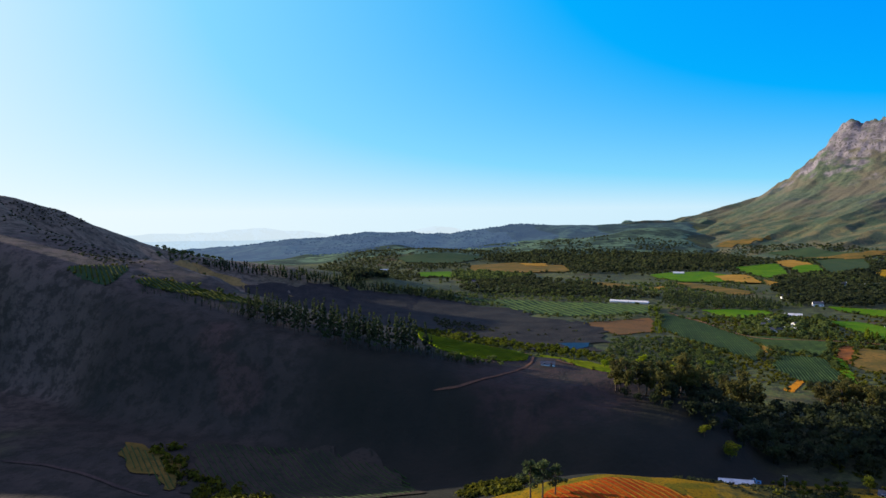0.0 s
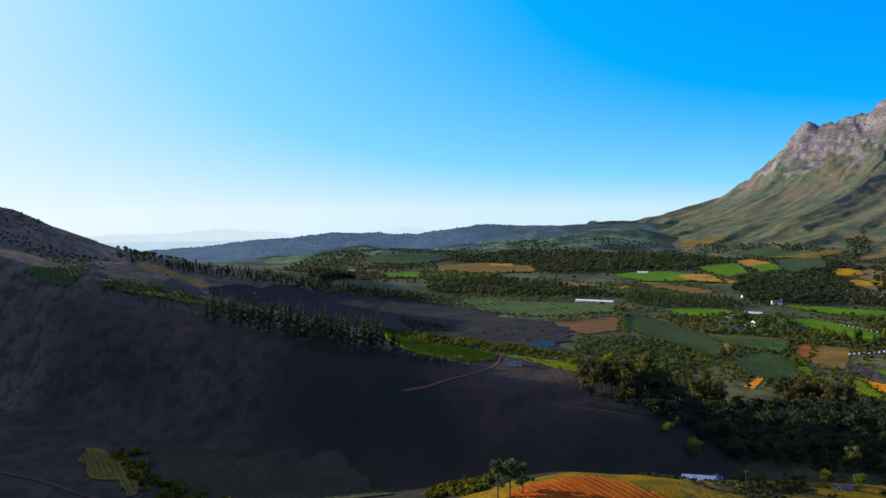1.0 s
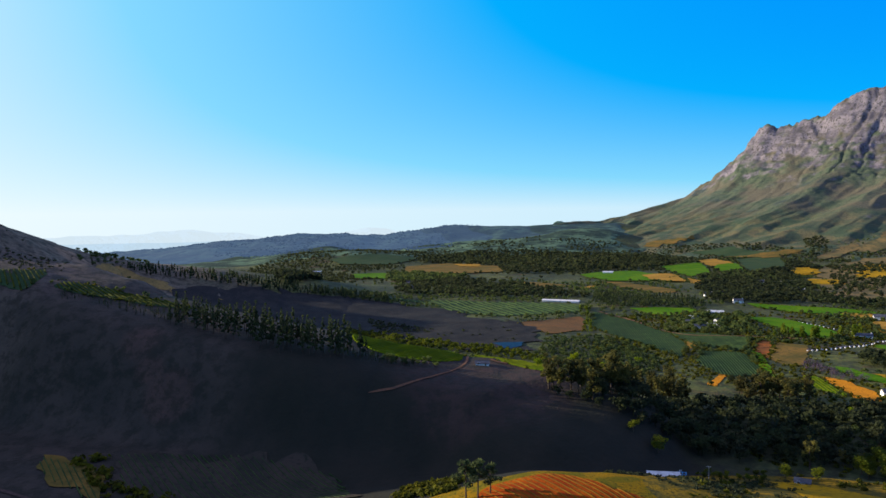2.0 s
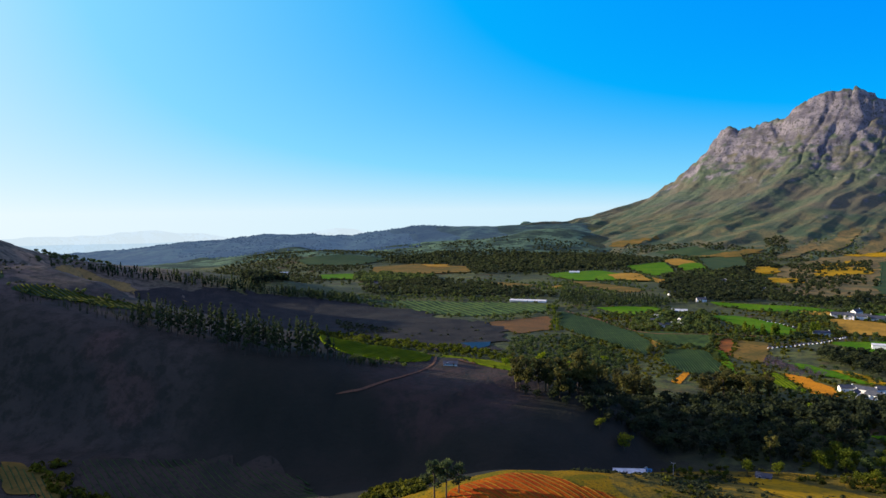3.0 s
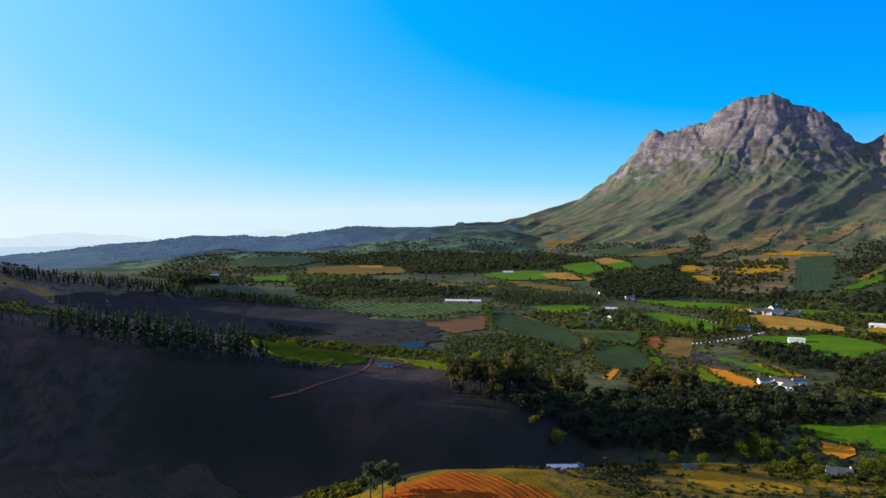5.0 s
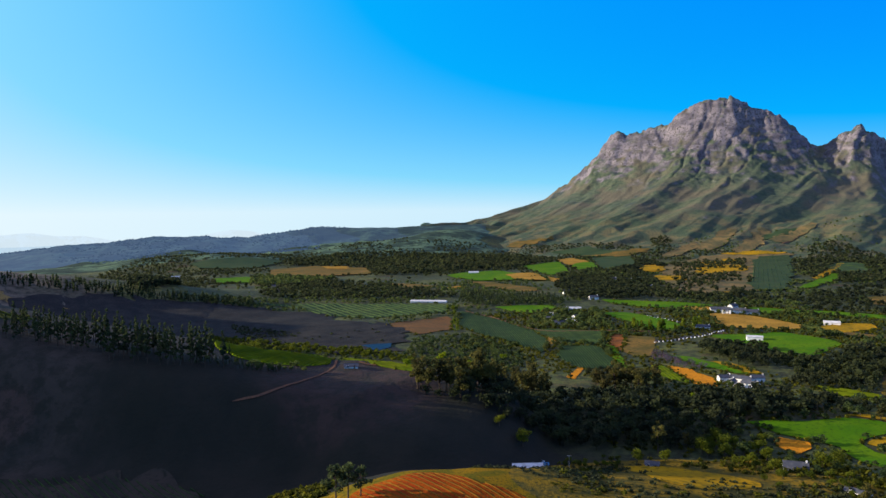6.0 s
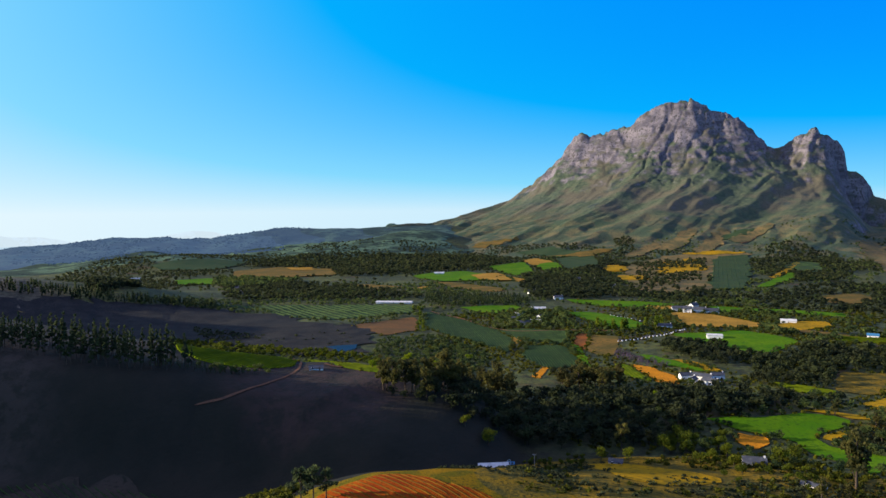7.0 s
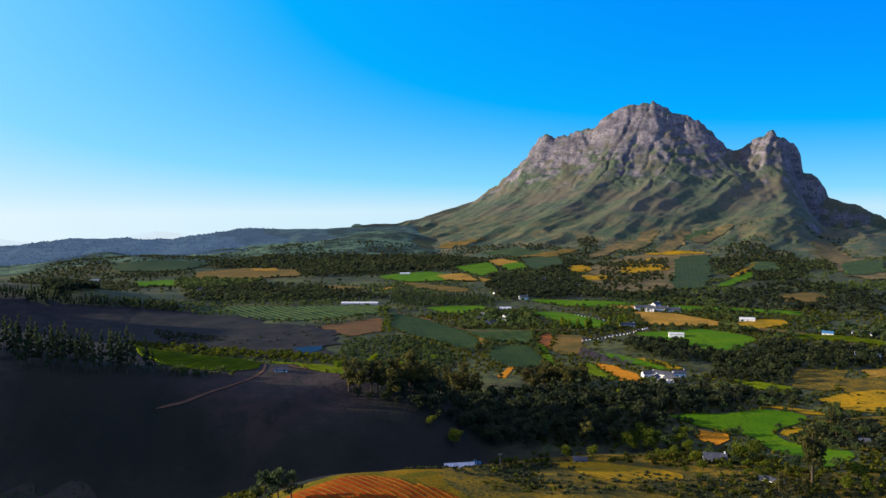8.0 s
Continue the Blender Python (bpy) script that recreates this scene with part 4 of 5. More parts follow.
field("field", "golden hillside paddock", [(955, 1363), (1069, 1378), (1055, 1293), (986, 1216), (934, 1262)], gold_grass, ragged=14.0)
field("field", "golden hillside paddock", [(1280, 1786), (1527, 1972), (1493, 1855), (1229, 1661)], gold_grass, ragged=14.0)
field("field", "golden hillside paddock", [(895, 1168), (936, 1159), (868, 1080), (845, 1096)], gold_grass, ragged=14.0)
field("field", "golden hillside paddock", [(843, 1229), (911, 1230), (866, 1149), (803, 1146)], gold_grass, ragged=14.0)
field("field", "golden hillside paddock", [(1539, 2047), (1674, 2034), (1762, 1951), (1629, 1965)], gold_grass, ragged=14.0)
field("field", "golden hillside paddock", [(922, 1441), (999, 1451), (930, 1334), (875, 1357)], gold_grass, ragged=14.0)
field("field", "golden hillside paddock", [(1113, 1801), (1150, 1784), (1058, 1627), (993, 1601)], gold_grass, ragged=14.0)
field("vineyard", "dark green vineyard block on a slope", [(1607, 1942), (1737, 1914), (1004, 1110), (921, 1116)], vine_soil, rows=(-130, 10, 2.2, 3.5, 8), ragged=10.0)
field("vineyard", "vineyard on a knoll", [(1503, 1531), (1727, 1702), (1701, 1602), (1432, 1331), (1366, 1373)], vine_soil, rows=(-100, 6, 1.6, 1.2, 8))
field("field", "bright green bank below a knoll", [(1030, 1123), (1260, 1292), (1385, 1382), (1239, 1229), (1065, 1122)], green_grass)
field("field", "golden bank round a knoll", [(1217, 1282), (1383, 1414), (1698, 1684), (1619, 1595), (1361, 1373), (1209, 1256)], gold_grass)
field("field", "pale olive pasture", [(1014, 958), (1122, 969), (1080, 903), (973, 840), (945, 864)], fallow)
field("field", "olive hillside pasture", [(2220, 1923), (2424, 2021), (2137, 1715), (1859, 1386), (1410, 1041), (1462, 1172), (1946, 1642)], foothill_tan, ragged=26.0)
field("vineyard", "terraced green vineyard on a foothill", [(1809, 1473), (1977, 1529), (1975, 1469), (1615, 1196), (1515, 1171), (1462, 1173)], vine_soil, rows=(70, 9, 2.2, 3.0, 8), ragged=8.0)
field("field", "pale olive meadow below a foothill", [(1046, 956), (1106, 968), (1097, 918), (1004, 844), (945, 832), (975, 886)], fallow, ragged=8.0)
field("field", "long green field", [(595, 1089), (722, 991), (729, 952), (655, 943), (587, 1043)], green_grass)
field("field", "pale gold stubble strip", [(672, 977), (714, 949), (683, 905), (658, 932)], dry_grass)
field("vineyard", "long green vineyard strip beyond a manor", [(761, 931), (823, 855), (870, 770), (841, 744), (797, 827), (737, 895)], green_grass)
field("vineyard", "dim green vineyard strip below a wood", [(693, 629), (743, 594), (743, 547), (725, 533), (711, 568), (672, 606)], vine_grass, rows=(-40, 3, 1.5, 1, 3))
field("field", "green lawn beside a manor", [(750, 918), (788, 859), (723, 852)], green_grass)
field("field", "wide golden stubble field", [(654, 885), (702, 840), (694, 739), (652, 704), (589, 760), (624, 832)], dry_grass)
field("field", "bright green meadow beside poplars", [(515, 955), (558, 936), (560, 812), (517, 762), (493, 804)], green_grass)
field("field", "wide green meadow round a white house", [(528, 722), (626, 706), (633, 617), (553, 580), (528, 583), (531, 635)], green_grass)
field("field", "golden strip beside a shed", [(685, 726), (756, 744), (789, 723), (754, 690), (688, 676), (653, 687)], gold_grass)
field("field", "olive strip along a fence", [(692, 688), (732, 599), (709, 581), (671, 657)], fallow)
field("field", "orange dry paddock beside an estate", [(393, 593), (402, 574), (402, 534), (383, 504), (371, 515)], orange_soil)
field("vineyard", "green vineyard beside a dry paddock", [(382, 609), (389, 587), (369, 517), (364, 558)], vine_grass, rows=(-106, 3, 1.3, 0.9, 3))
field("field", "bright green lawn among trees", [(425, 638), (438, 620), (440, 576), (444, 538), (432, 530), (418, 583)], green_grass)
field("field", "golden rough grass among trees", [(441, 595), (451, 581), (450, 526), (438, 531)], gold_grass)
field("field", "wide bright green field with a curved edge", [(336, 413), (370, 400), (409, 396), (425, 384), (427, 373), (417, 365), (403, 364), (389, 363), (379, 357), (377, 343), (384, 329), (393, 311), (386, 302), (355, 290), (347, 294), (356, 313), (355, 334), (363, 356), (357, 369), (343, 386)], green_grass)
field("field", "orange bare earth beside a green field", [(331, 383), (339, 383), (352, 369), (347, 361), (333, 357), (328, 369)], orange_soil, ragged=2.0)
field("field", "golden field beside a wood", [(467, 402), (506, 403), (558, 394), (485, 342), (462, 368)], gold_grass)
field("field", "pale gold field at a wood's edge", [(589, 455), (633, 447), (588, 416), (568, 431)], dry_grass)
field("vineyard", "narrow vine terrace below a wood", [(459, 482), (482, 436), (466, 423), (451, 449)], vine_grass, rows=(-64, 3, 1.5, 1, 3))
field("field", "narrow gold bank along a field", [(410, 402), (428, 398), (443, 381), (446, 369), (431, 375), (427, 386)], gold_grass, ragged=2.0)
field("field", "golden bay in a green field", [(389, 360), (404, 360), (402, 353), (386, 349), (383, 355)], gold_grass)
field("field", "olive-gold grass over a rounded hill", [(-30, 262), (-12, 300), (20, 326), (50, 334), (85, 338), (122, 334), (165, 312), (200, 285), (190, 240), (90, 222), (20, 235)], hill_grass, ragged=4.0)
field("vineyard", "orange vineyard soil with grassy rows on a rounded hill", [(38, 290), (46, 316), (60, 322), (80, 327), (92, 322), (104, 308), (116, 296), (130, 269)], hill_soil, rows=(-66, 3.4, 0.5, 0.8, 1.5), each=True, ragged=2.0)
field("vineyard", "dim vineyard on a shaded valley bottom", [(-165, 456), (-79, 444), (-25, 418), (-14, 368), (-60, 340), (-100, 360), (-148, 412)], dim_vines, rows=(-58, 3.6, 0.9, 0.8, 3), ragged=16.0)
# lighter colour laid in the outline of a sunlit patch
field("vineyard", "olive vineyard strip with dry grass, outlined and paled as a sunlit patch", [(-210, 453), (-198, 448), (-184, 437), (-171, 425), (-151, 395), (-158, 392), (-173, 409), (-190, 420), (-204, 437)], fallow, rows=(-58, 3.0, 0.9, 0.8, 3), ragged=9.0)
field("vineyard", "far green vineyard", [(-157, 2309), (10, 2419), (142, 2365), (26, 2147), (-114, 2198)], vine_soil)
field("field", "far tan field", [(74, 2073), (204, 2216), (356, 2071), (330, 1834), (169, 1837), (84, 1905)], fallow)
field("field", "pale tan strip on a far rise", [(233, 2160), (308, 2143), (301, 2055), (239, 2065)], dry_grass)
field("field", "far green meadow", [(-76, 1883), (23, 1932), (20, 1728), (-56, 1732)], green_grass)
field("field", "far green vineyard on a rise", [(596, 2816), (783, 2927), (926, 2936), (722, 2780)], green_grass)
field("field", "far tan bank", [(812, 2947), (1033, 3317), (1058, 3273), (844, 2895)], fallow, ragged=26.0)
field("field", "tan bank on a low foothill", [(1065, 2779), (1201, 2760), (1264, 2730), (1190, 2684), (1075, 2691)], fallow, ragged=26.0)
field("field", "far gold strip", [(397, 1399), (441, 1431), (442, 1381), (395, 1354)], dry_grass)
field("field", "olive meadow", [(273, 1588), (328, 1546), (406, 1429), (326, 1383)], fallow)
# hill shade painted over this slope as one dark ragged patch
field("field", "slope behind a spur, darkened as painted shade", [(-330, 1122), (-246, 1163), (-126, 1170), (13, 1163), (100, 1100), (156, 975), (191, 961), (190, 870), (188, 820), (166, 764), (129, 753), (60, 790), (-40, 880), (-150, 960), (-260, 1060)], dark_heath, ragged=24.0)
field("field", "rough olive heath with bushes", [(124, 328), (166, 382), (194, 387), (231, 380), (267, 372), (299, 357), (300, 333), (310, 303), (335, 287), (371, 271), (316, 230), (126, 273)], olive_grass, ragged=5.0)
field("field", "mown golden field", [(215, 371), (236, 362), (251, 344), (263, 311), (257, 302), (218, 299), (203, 317)], gold_grass)
field("field", "shaded grey-green field beside a wood", [(537, 488), (576, 460), (511, 413), (477, 427)], olive_grass, ragged=5.0)
field("field", "olive rough pasture", [(540, 439), (601, 425), (558, 394), (501, 404)], olive_grass)
field("field", "rough olive grass beside a green field", [(428, 368), (485, 342), (419, 295), (400, 306), (399, 342)], olive_grass)
track("pale sandy track climbing a spur", [(-8, 464), (16, 464), (40, 481), (58, 506), (68, 530), (93, 736), (87, 757)], 1.8, track_earth)
track("sandy yard beside a hut", [(85, 535), (90, 527), (96, 522)], 3, track_earth)
track("tarred farm drive", [(453, 708), (487, 712), (527, 723), (576, 748)], 6, tar)
track("tarred country road", [(46, 1926), (60, 1765), (71, 1560), (69, 1430)], 9, tar)
track("dirt farm road", [(331, 1045), (347, 985), (358, 879), (370, 813), (451, 798), (490, 766)], 3, sand)
track("dirt track through scrub", [(172, 306), (182, 297), (185, 288), (183, 278)], 4, orange_soil)
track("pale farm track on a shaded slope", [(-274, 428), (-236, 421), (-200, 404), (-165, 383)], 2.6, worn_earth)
track("vineyard track on a foothill", [(1854, 2097), (1962, 2142), (2016, 2180), (2042, 2222)], 7, sand)
track("pale track on a foothill", [(1269, 2430), (1219, 2352), (1178, 2299)], 7, sand)
field("field", "ruddy bare spur on the mountain's foot", [(1531, 2149), (1726, 2303), (1838, 2372), (1850, 2332), (1680, 2169), (1563, 2112)], foothill_tan, ragged=14.0)
field("field", "tan bank on the mountain's foot", [(1623, 2064), (1833, 2229), (1955, 2317), (1966, 2282), (1762, 2094), (1629, 2009)], foothill_tan, ragged=14.0)
field("field", "golden spur above vineyards", [(1870, 2170), (2019, 2215), (2126, 2243), (2109, 2188), (1979, 2146), (1854, 2113)], foothill_tan, ragged=14.0)
field("field", "green terrace on the mountain's foot", [(1867, 2218), (1984, 2244), (2042, 2222), (1952, 2178), (1844, 2162)], vine_soil, ragged=14.0)
field("field", "tan spur crest on the mountain's foot", [(1397, 2148), (1514, 2198), (1608, 2242), (1582, 2185), (1445, 2116), (1369, 2088)], foothill_tan, ragged=14.0)
wood("wood", "tall dusky gum trees at a field's edge", [(107, 464), (150, 463), (176, 492), (180, 470), (158, 446), (129, 441)], "gum", 9, 21)
wood("wood", "tall dusky gum trees at a field's edge", [(203, 545), (225, 545), (246, 541), (242, 512), (222, 508), (206, 520)], "gum", 10, 23)
wood("wood", "low dark trees behind a sandy clearing", [(320, 622), (342, 622), (308, 552), (294, 558)], "evergreen", 6, 4)
wood("wood", "tall dusky gum trees at a field's edge", [(290, 548), (344, 545), (335, 505), (275, 503)], "gum", 9, 19)
wood("wood", "dense dark evergreen woodland in the valley", [(107, 464), (140, 443), (223, 525), (301, 496), (366, 486), (402, 466), (427, 425), (370, 405), (329, 398), (271, 383), (224, 397), (178, 419), (135, 427)], "evergreen", 9, 11)
wood("orchard", "dark round orchard trees", [(198, 826), (263, 832), (289, 759), (288, 681), (256, 630), (127, 505), (156, 711)], "round", 6.5, 5)
wood("conifer_row", "tall slender pines with bare trunks along a spur", [(-100, 549), (-81, 540), (-36, 521), (-9, 515), (-9, 495), (-34, 483), (-75, 497), (-99, 510)], "conifer", 6.2, 21)
wood("conifer_row", "tall slender pines with bare trunks along a spur", [(-163, 572), (-119, 558), (-100, 549), (-99, 510), (-110, 514), (-151, 529)], "conifer", 6.2, 18)
wood("conifer_row", "low dark pines below a vineyard", [(-252, 584), (-206, 577), (-163, 570), (-152, 535), (-195, 550), (-244, 572)], "conifer", 6.0, 6.5)
wood("conifer_row", "low dark conifers below a vineyard", [(-35, 508), (-7, 509), (26, 502), (25, 493), (-7, 495), (-34, 489)], "conifer", 3.4, 6)
wood("tree_belt", "bushy green trees behind a vineyard", [(-49, 924), (10, 879), (75, 823), (132, 771), (171, 723), (163, 679), (125, 726), (71, 775), (9, 815)], "broad", 6.5, 6, 0.0, True)
wood("tree_belt", "dark hedge below a vineyard", [(-9, 519), (38, 511), (42, 501), (-7, 501)], "round", 5, 5)
wood("wood", "dark pines on a hill crest", [(-415, 1048), (-383, 1190), (-296, 1222), (-219, 1224), (-132, 1226), (20, 1208), (20, 1160), (-126, 1165), (-227, 1170), (-322, 1175), (-389, 1115)], "conifer", 8, 13)
wood("wood", "bush and small trees on the mountain's foot", [(1237, 2449), (1506, 2316), (1845, 2277), (2172, 2201), (2441, 2114), (2524, 1867), (1087, 771), (1055, 1096), (932, 1299), (779, 1546)], "round", 22, 8, 0.5)
wood("scrub", "dark bushes on a heath behind a spur", [(-21, 1031), (82, 901), (186, 912), (184, 834), (138, 806), (90, 778), (55, 812), (9, 853)], "heath", 5, 2.8, 0.7, True)
wood("wood", "scrubby trees on a hill crest", [(-429, 1045), (-1384, 3811), (-383, 1244), (-372, 1179), (-422, 1089)], "round", 12, 6)
wood("wood", "tall dark clump of trees", [(-183, 1236), (-186, 1854), (-102, 1337), (-143, 1225)], "evergreen", 10, 14)
wood("wood", "dark far woodland", [(112, 2324), (315, 2573), (516, 2573), (782, 2457), (942, 2360), (1002, 2201), (787, 1929), (500, 1821), (353, 1766), (276, 2133)], "evergreen", 16, 12)
wood("wood", "dark woodland beside fields", [(38, 1460), (163, 1654), (303, 1520), (357, 1344), (374, 1218), (280, 1207), (116, 1282), (33, 1301)], "evergreen", 12, 9)
wood("wood", "trees along a hidden stream", [(10, 1871), (64, 1927), (166, 1818), (220, 1701), (122, 1591), (30, 1605)], "round", 13, 10)
wood("plantation", "dark plantation behind a shed", [(397, 1288), (540, 1187), (524, 1083), (489, 1051), (363, 1084), (353, 1146)], "conifer", 8, 10)
wood("wood", "dark trees behind meadows", [(659, 1433), (768, 1411), (771, 1248), (668, 1062), (537, 1108)], "evergreen", 13, 11)
wood("wood", "dark green village trees between houses", [(745, 1601), (985, 1623), (824, 1225), (889, 1064), (919, 967), (768, 946), (695, 1088), (543, 1121)], "evergreen", 14, 10)
wood("wood", "trees round a farmstead", [(378, 917), (445, 939), (509, 935), (461, 823), (403, 801), (361, 830)], "round", 11, 9)
wood("poplar_row", "line of tall poplars beside a meadow", [(463, 798), (500, 816), (539, 775), (599, 797), (578, 768), (508, 755), (460, 771)], "poplar", 15, 15)
wood("poplar_row", "bright green cypress hedge", [(302, 1021), (314, 1017), (263, 854), (255, 853)], "poplar", 7, 7)
wood("poplar_row", "bright green trees at a field corner", [(317, 1096), (329, 1080), (318, 1037), (306, 1048)], "poplar", 8, 8)
wood("tree_belt", "purple-grey leafless trees along a drive", [(417, 655), (416, 619), (428, 568), (413, 558), (391, 581), (388, 606)], "bare", 8, 7)
wood("wood", "dark grove beside a meadow", [(491, 674), (559, 622), (512, 542), (458, 539), (459, 592), (463, 634)], "evergreen", 9, 10)
wood("wood", "broad dark woodland", [(468, 520), (542, 562), (606, 588), (665, 545), (679, 480), (636, 450), (542, 460), (479, 434), (447, 463), (439, 479)], "evergreen", 11, 11)
wood("wood", "trees between fields", [(697, 645), (805, 644), (819, 580), (763, 540), (717, 588), (674, 612)], "round", 13, 10)
wood("wood", "trees along a meadow", [(644, 696), (691, 698), (662, 646), (629, 661)], "round", 11, 9)
wood("wood", "trees behind a manor", [(757, 1007), (857, 915), (765, 794), (736, 855), (769, 933)], "round", 13, 10)
wood("wood", "dark woodland on the lower slopes", [(871, 984), (996, 1049), (1148, 1100), (1293, 1117), (1170, 871), (953, 675), (887, 766), (784, 781), (829, 860)], "evergreen", 16, 10)
wood("wood", "dark forest in a gully", [(1476, 1600), (1909, 2013), (1974, 1972), (1976, 1776), (1335, 1168), (1182, 1164), (1225, 1309)], "evergreen", 17, 11)
wood("wood", "dark forest in a ravine", [(1505, 2395), (1577, 2377), (1456, 2158), (1377, 2140)], "evergreen", 17, 11)
wood("wood", "dark forest at the mountain's foot", [(1076, 1903), (1271, 2058), (1184, 1791), (902, 1485), (936, 1656)], "evergreen", 15, 10)
wood("wood", "scattered trees on gold paddocks", [(1295, 1927), (1594, 1967), (877, 1065), (790, 1174)], "evergreen", 14, 9, 0.52, True)
wood("wood", "broad trees beside a cottage", [(284, 393), (319, 386), (319, 367), (296, 345), (270, 347), (265, 369)], "broad", 11, 9, 0.0, True)
wood("wood", "shrubs along a golden field", [(180, 388), (218, 386), (227, 374), (206, 365), (180, 372)], "broad", 7, 4, 0.0, True)
wood("wood", "green leafy trees round low cottages", [(269, 320), (303, 317), (320, 313), (331, 291), (304, 278), (285, 295), (261, 302)], "broad", 11, 6, 0.0, True)
wood("wood", "trees along a field's edge", [(425, 365), (456, 363), (475, 335), (419, 295), (414, 306), (403, 341)], "round", 13, 8)
wood("wood", "dark wood below a terrace", [(375, 428), (399, 413), (442, 400), (471, 405), (463, 419), (418, 445)], "evergreen", 11, 8)
wood("wood", "lit shrubs on the valley floor", [(-187, 449), (-172, 453), (-153, 419), (-126, 399), (-95, 375), (-80, 350), (-120, 360), (-140, 385), (-162, 410)], "shrub", 5, 4, 0.0, True)
wood("wood", "yellow-green shrubs beside a rounded hill", [(3, 339), (7, 347), (18, 359), (32, 358), (42, 356), (36, 329), (27, 325)], "shrub", 3, 3.2, 0.0, True)
wood("scrub", "low scrub on a hillside", [(-554, 785), (-560, 1000), (-440, 1090), (-243, 583), (-380, 690), (-470, 747)], "heath", 5, 1.7, 0.42)
wood("scrub", "dark heathy scrub on olive grass", [(153, 337), (209, 370), (230, 320), (258, 307), (302, 299), (314, 283), (361, 263), (338, 247), (234, 279), (167, 285), (149, 309)], "heath", 3.4, 2.2, 0.64, True)
wood("scrub", "leafy green bushes on olive grass", [(153, 337), (209, 370), (230, 320), (258, 307), (302, 299), (314, 283), (361, 263), (338, 247), (234, 279), (167, 285), (149, 309)], "shrub", 6.5, 3.0, 0.52, True)
wood("scrub", "bright green low shrubs on rough grass", [(138, 307), (157, 311), (168, 301), (159, 289), (141, 293)], "shrub", 2.6, 1.6, 0.0, True)
wood("scrub", "dark bushes round a mown field", [(127, 321), (176, 380), (215, 380), (231, 376), (227, 367), (200, 347), (175, 321), (144, 310)], "heath", 3.4, 1.8, 0.75, True)
wood("scrub", "bushes and young trees round cottages", [(245, 364), (278, 369), (311, 355), (334, 345), (335, 324), (336, 295), (348, 284), (410, 301), (365, 267), (314, 283), (296, 306), (270, 332)], "shrub", 5.5, 3.4, 0.66, True)
wood("scrub", "dark bushes along a green field", [(408, 355), (439, 363), (463, 340), (412, 302), (402, 316), (388, 333), (383, 347)], "heath", 4.0, 3.4, 0.9, True)
wood("scrub", "heathy scrub beside a barn", [(101, 323), (142, 377), (154, 332), (180, 319), (150, 311), (120, 319)], "heath", 4, 2)
wood("wood", "farmland trees in hedges and clumps", [(-120, 1150), (330, 700), (520, 560), (900, 620), (1500, 1000), (1300, 1500), (700, 1700), (0, 1500)], "round", 11, 6.5, 0.46)
wood("wood", "far dark tree clumps on the plain", [(-500, 1500), (0, 1500), (700, 1700), (1300, 1500), (1700, 1250), (1900, 1500), (1592, 2123), (1121, 2690), (600, 2900), (-300, 2700)], "evergreen", 14, 8, 0.58)
wood("scrub", "bushes and young trees between fields", [(150, 700), (330, 560), (520, 400), (900, 520), (1000, 760), (700, 1000), (330, 1000)], "shrub", 7, 3.0, 0.74)
wood("scrub", "rough heath and bushes on the valley floor", [(190, 330), (330, 210), (470, 300), (620, 420), (560, 520), (330, 540), (230, 420)], "shrub", 6.5, 2.2, 0.7)
wood("wood", "scattered trees on rough ground", [(220, 400), (330, 280), (520, 360), (640, 480), (560, 560), (330, 560), (260, 470)], "round", 12, 6, 0.5)
wood("scrub", "bushes on rough olive grass", [(428, 368), (485, 342), (419, 295), (400, 306), (399, 342)], "shrub", 7, 2.4, 0.6, True)
wood("scrub", "bushes on a rough pasture", [(478, 411), (605, 427), (485, 342), (462, 368)], "shrub", 9, 2.2, 0.45, True)
tree("umbrella pine with a bare trunk on a rounded hill", "pine", 38, 312, 19)
tree("umbrella pine with a bare trunk on a rounded hill", "pine", 43, 309, 18)
tree("umbrella pine with a bare trunk on a rounded hill", "pine", 49, 311, 15)
tree("tall gum tree with an airy lit crown", "gum", 250, 386, 19)
tree("round green tree beside a shed", "broad", 229, 376, 9)
tree("round green tree beside a shed", "broad", 244, 369, 8)
tree("tall gum tree with pale limbs", "gum", 320, 275, 33)
tree("gum tree with a lit brown-green crown", "gum", 300, 262, 13)
tree("gum tree with a lit brown-green crown", "gum", 290, 269, 12)
tree("broad lit tree beside a field", "broad", 343, 266, 10)
tree("broad lit tree beside a field", "broad", 325, 258, 8)
tree("broad lit tree beside a field", "broad", 333, 252, 8)
tree("broad dark tree beside a green field", "broad", 316, 323, 14)
tree("broad dark tree beside a green field", "broad", 331, 326, 13)
tree("round yellow-green tree by a cottage", "broad", 286, 326, 11)
tree("dark tree at the edge of a green field", "round", 413, 337, 9)
tree("dark tree at the edge of a green field", "round", 415, 350, 8)
tree("dark tree at the edge of a green field", "round", 413, 329, 8)
tree("dark tree at the edge of a green field", "round", 432, 333, 8)
tree("dark tree at the edge of a green field", "gum", 433, 358, 11)
tree("slender tree between fields", "gum", 425, 384, 13)
tree("bushy tree between fields", "round", 419, 404, 10)
tree("bushy tree between fields", "round", 421, 397, 9)
tree("broad tree at the edge of dark woodland", "broad", 275, 376, 11)
tree("broad tree at the edge of dark woodland", "broad", 289, 374, 13)
tree("broad tree at the edge of dark woodland", "round", 297, 365, 11)
tree("airy tree at the edge of dark woodland", "gum", 272, 388, 12)
tree("bright green leafy tree among dark orchard trees", "leafy", 194, 685, 12)
tree("bright green leafy tree among dark orchard trees", "leafy", 185, 671, 9)
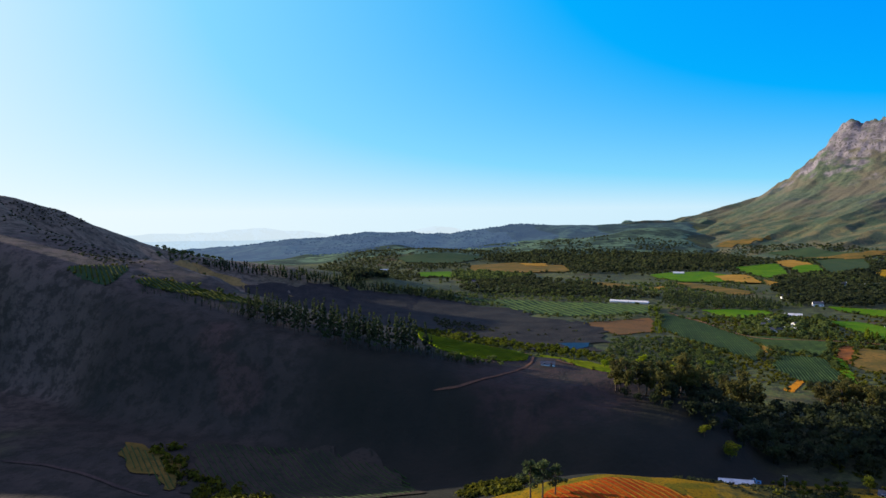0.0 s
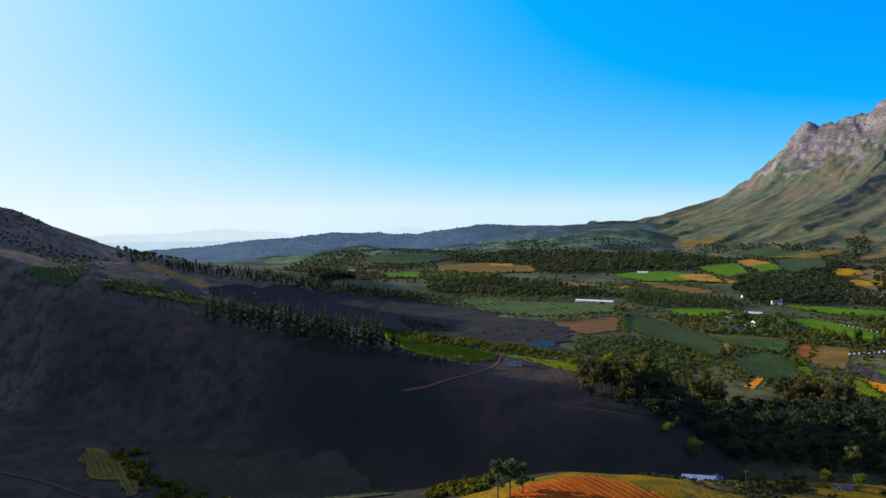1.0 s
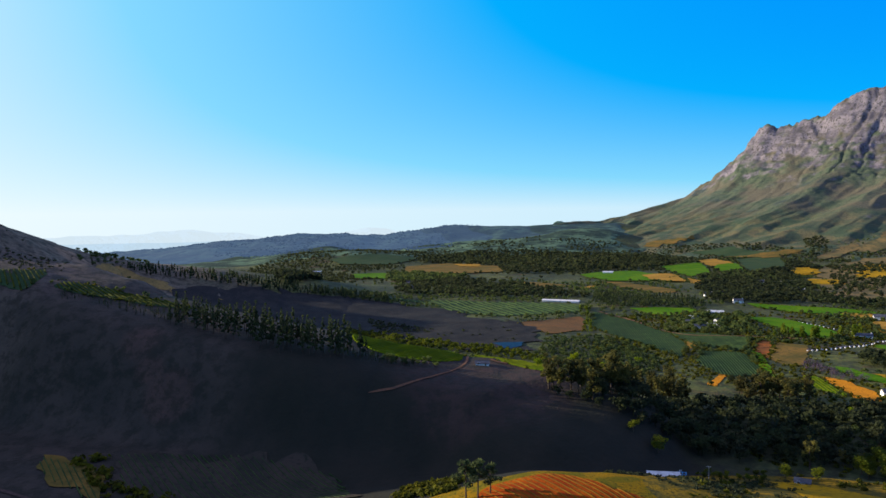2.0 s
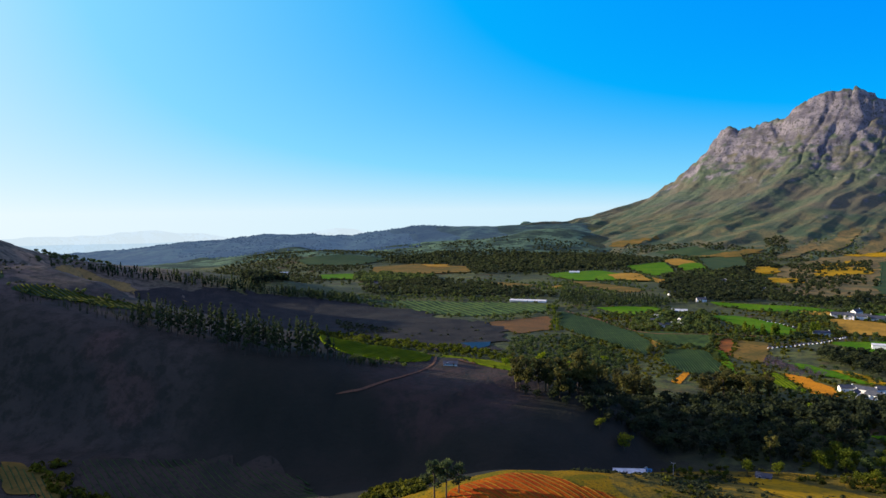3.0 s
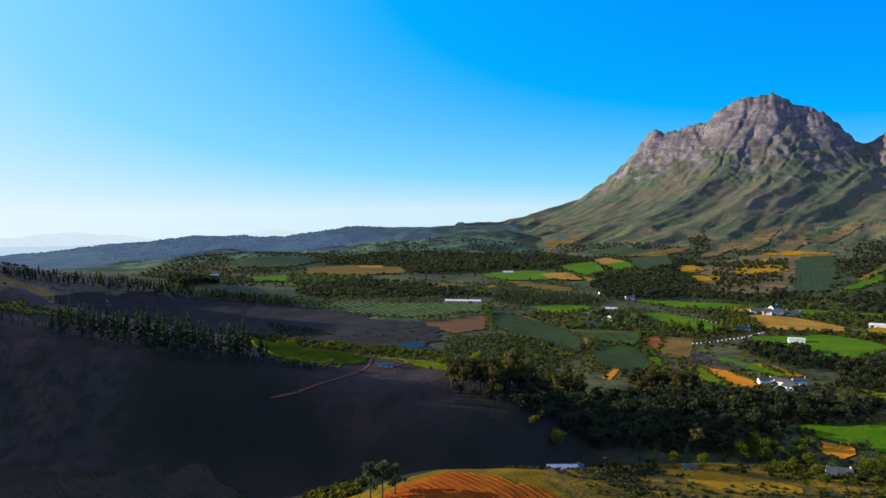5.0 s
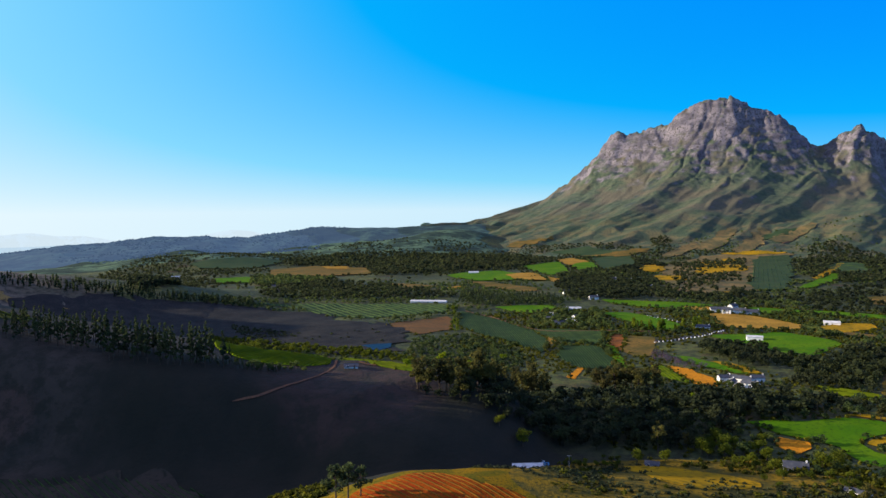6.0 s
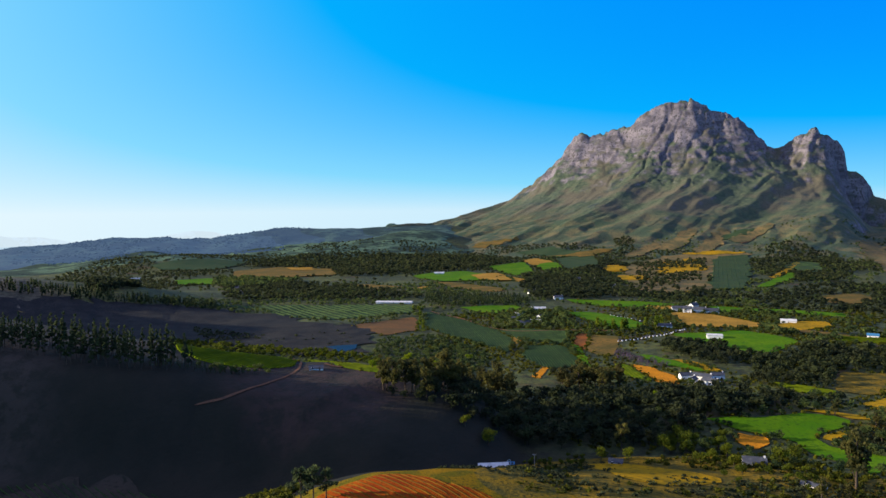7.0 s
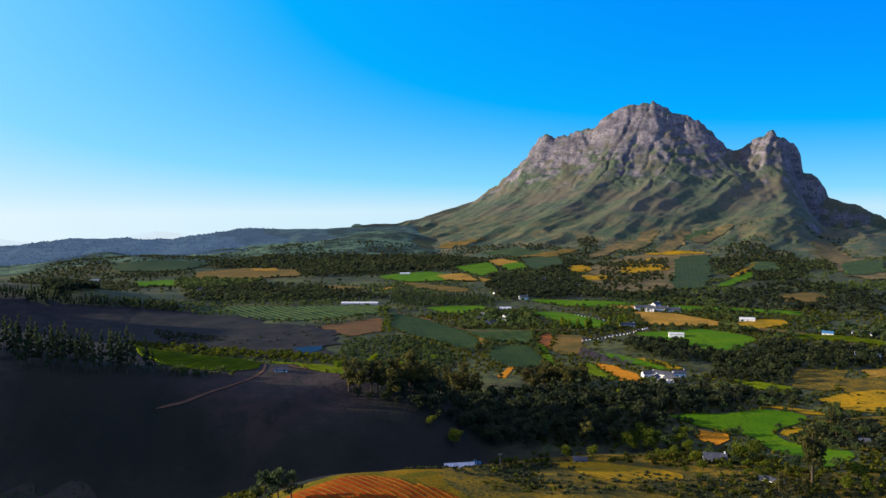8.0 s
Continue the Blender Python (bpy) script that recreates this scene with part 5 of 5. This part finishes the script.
tree("bright green leafy tree among dark orchard trees", "leafy", 202, 626, 11)
tree("bright green leafy tree among dark orchard trees", "leafy", 252, 666, 8)
tree("bright green leafy tree among dark orchard trees", "leafy", 170, 669, 8)
tree("bright green leafy tree among dark orchard trees", "leafy", 117, 512, 7)
tree("bright green leafy tree among dark orchard trees", "leafy", 333, 466, 9)
tree("bright green leafy tree among dark orchard trees", "leafy", 349, 474, 8)
tree("broad lit tree in dark woodland", "broad", 164, 400, 10)
tree("broad lit tree in dark woodland", "broad", 152, 409, 8)
tree("dark round tree on a golden slope", "round", -378, 1116, 8)
house(158, 383, -14, "long_barn", "long white metal-roofed barn beside scrub", 21, 7, 1.2, 1.2, "metal")
house(173, 387, -24, "shed", "small blue lean-to shed beside a long barn", 4, 4, 1.0, 0.5, "blue")
house(76, 517, -8, "hut", "grey-roofed white hut on a spur", 10, 7, 1.1, 1.6, "slate")
house(403, 521, -13, "farmhouse", "white-walled farmhouse wing with a grey roof", 11, 6, 3.8, 2.0, "slate")
house(399, 506, 37, "farmhouse", "white-walled farmhouse wing with a grey roof", 9, 6, 3.8, 2.0, "slate")
house(413, 511, -54, "farmhouse", "white-walled farmhouse wing with a grey roof", 16, 6.5, 3.8, 2.0, "slate")
house(408, 494, -68, "farmhouse", "white-walled farmhouse wing with a grey roof", 14, 6.5, 3.8, 2.0, "slate")
house(427, 509, -20, "farmhouse", "white-walled farmhouse wing with a grey roof", 11, 6, 3.8, 2.0, "slate")
house(561, 674, -35, "villa", "white two-storey villa in a meadow", 17, 10, 4.4, 1.0, "metal")
house(682, 898, -27, "manor", "white gabled manor building with a grey roof", 22, 9, 4, 3.5, "slate")
house(676, 871, -43, "manor", "white gabled manor building with a grey roof", 12, 9, 6, 3.5, "slate")
house(706, 896, 22, "manor", "white gabled manor building with a grey roof", 16, 9, 8, 3.5, "slate")
house(697, 870, -39, "manor", "white gabled manor building with a grey roof", 18, 9, 5, 3.5, "slate")
house(707, 858, -29, "manor", "white gabled manor building with a grey roof", 22, 9, 4, 3.5, "slate")
house(555, 761, -26, "cottage", "white cottage beside a drive", 18, 8, 3.2, 2.4, "slate")
house(733, 738, -40, "shed", "white-roofed farm shed beside a field", 19, 8, 3.2, 2.0, "metal")
house(307, 1168, -26, "packing_shed", "long white metal packing shed beside vines", 62, 13, 1.5, 1.6, "metal")
house(412, 906, -24, "farm_building", "dark-roofed farm building among trees", 18, 8, 3.4, 2.2, "slate")
house(412, 871, -15, "farm_building", "dark-roofed farm building among trees", 20, 8, 3.4, 2.2, "slate")
house(431, 874, -26, "farm_building", "white-roofed farm building among trees", 16, 8, 3.4, 2.2, "metal")
house(490, 988, -21, "farm_building", "white-roofed farm building among trees", 22, 8, 3.4, 2.2, "metal")
house(453, 904, 13, "farm_building", "cream-walled farmhouse among trees", 11, 8, 3.4, 2.2, "slate")
house(431, 933, -25, "farm_building", "white-roofed farm building among trees", 12, 8, 3.4, 2.2, "metal")
house(582, 1751, -18, "shed", "small white shed in a green field", 26, 10, 4, 2.5, "metal")
house(797, 1411, -14, "village_house", "white village house half hidden by trees", 15, 9, 4, 3, "slate")
house(813, 1375, -16, "village_house", "white village house half hidden by trees", 15, 9, 4, 3, "slate")
house(774, 1246, -17, "village_house", "white village house half hidden by trees", 15, 9, 4, 3, "slate")
house(773, 1230, -17, "village_house", "white village house half hidden by trees", 15, 9, 4, 3, "slate")
house(586, 1209, -11, "village_house", "white village house half hidden by trees", 15, 9, 4, 3, "slate")
house(616, 1210, -12, "village_house", "white village house half hidden by trees", 15, 9, 4, 3, "slate")
house(582, 1097, -13, "village_house", "white village house half hidden by trees", 15, 9, 4, 3, "slate")
house(304, 330, -36, "cottage", "white cottage with a dark blue-grey slate roof", 13, 6.5, 2.6, 3.0, "slate")
house(233, 366, -37, "shed", "small blue-grey shed beside round trees", 8, 5, 1.8, 1.5, "slate")
house(301, 284, -61, "shed", "low white shed with a pale grey roof", 12, 5, 1.6, 1.2, "slate")
house(642, 491, -48, "shed", "long white shed at a field edge", 22, 8, 3.2, 2, "metal")
house(766, 594, -47, "farm_building", "white farm building among trees", 20, 8, 3.4, 2.2, "slate")
house(730, 610, -50, "shed", "blue-roofed shed among trees", 12, 8, 3.2, 2, "blue")
house(420, 322, -53, "shed", "small grey-roofed shed among trees", 6, 4, 1.8, 1.2, "slate")
house(-161, 1919, 5, "farm_building", "white farm building among far trees", 24, 12, 5, 3, "metal")
pillars([(449, 701), (483, 707), (521, 714), (570, 740)], 22, "low white roadside pillar")
pillars([(558, 891), (564, 839), (579, 795)], 14, "low white fence pillar")
utility_pole(183, 375, 8)
hedges(1900, 0.42, "round", 4.5, 3, "broken hedges of small trees along fields")
hedges(1200, 0.5, "shrub", 2.2, 5, "low bushes along field edges")
pond([(118, 779), (133, 810), (168, 810), (160, 786), (137, 764)])

# these trees glow blue to stand in for haze
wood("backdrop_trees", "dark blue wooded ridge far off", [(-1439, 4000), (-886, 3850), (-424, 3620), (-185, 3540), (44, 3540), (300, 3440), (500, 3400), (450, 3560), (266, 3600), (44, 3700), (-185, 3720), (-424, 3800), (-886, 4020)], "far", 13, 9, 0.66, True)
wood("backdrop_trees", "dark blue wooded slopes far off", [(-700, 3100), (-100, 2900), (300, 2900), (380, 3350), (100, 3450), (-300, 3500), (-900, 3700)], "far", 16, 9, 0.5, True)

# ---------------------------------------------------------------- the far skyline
# plain and range get their pale tone from emission, as painted haze
far_range("backdrop_plain", -52, 13, 4900, -42, 10, 9, 3, far_pale_haze)
far_range("backdrop_range", -52, 6, 4940, -32, 66, 7, 12, far_paler_haze)
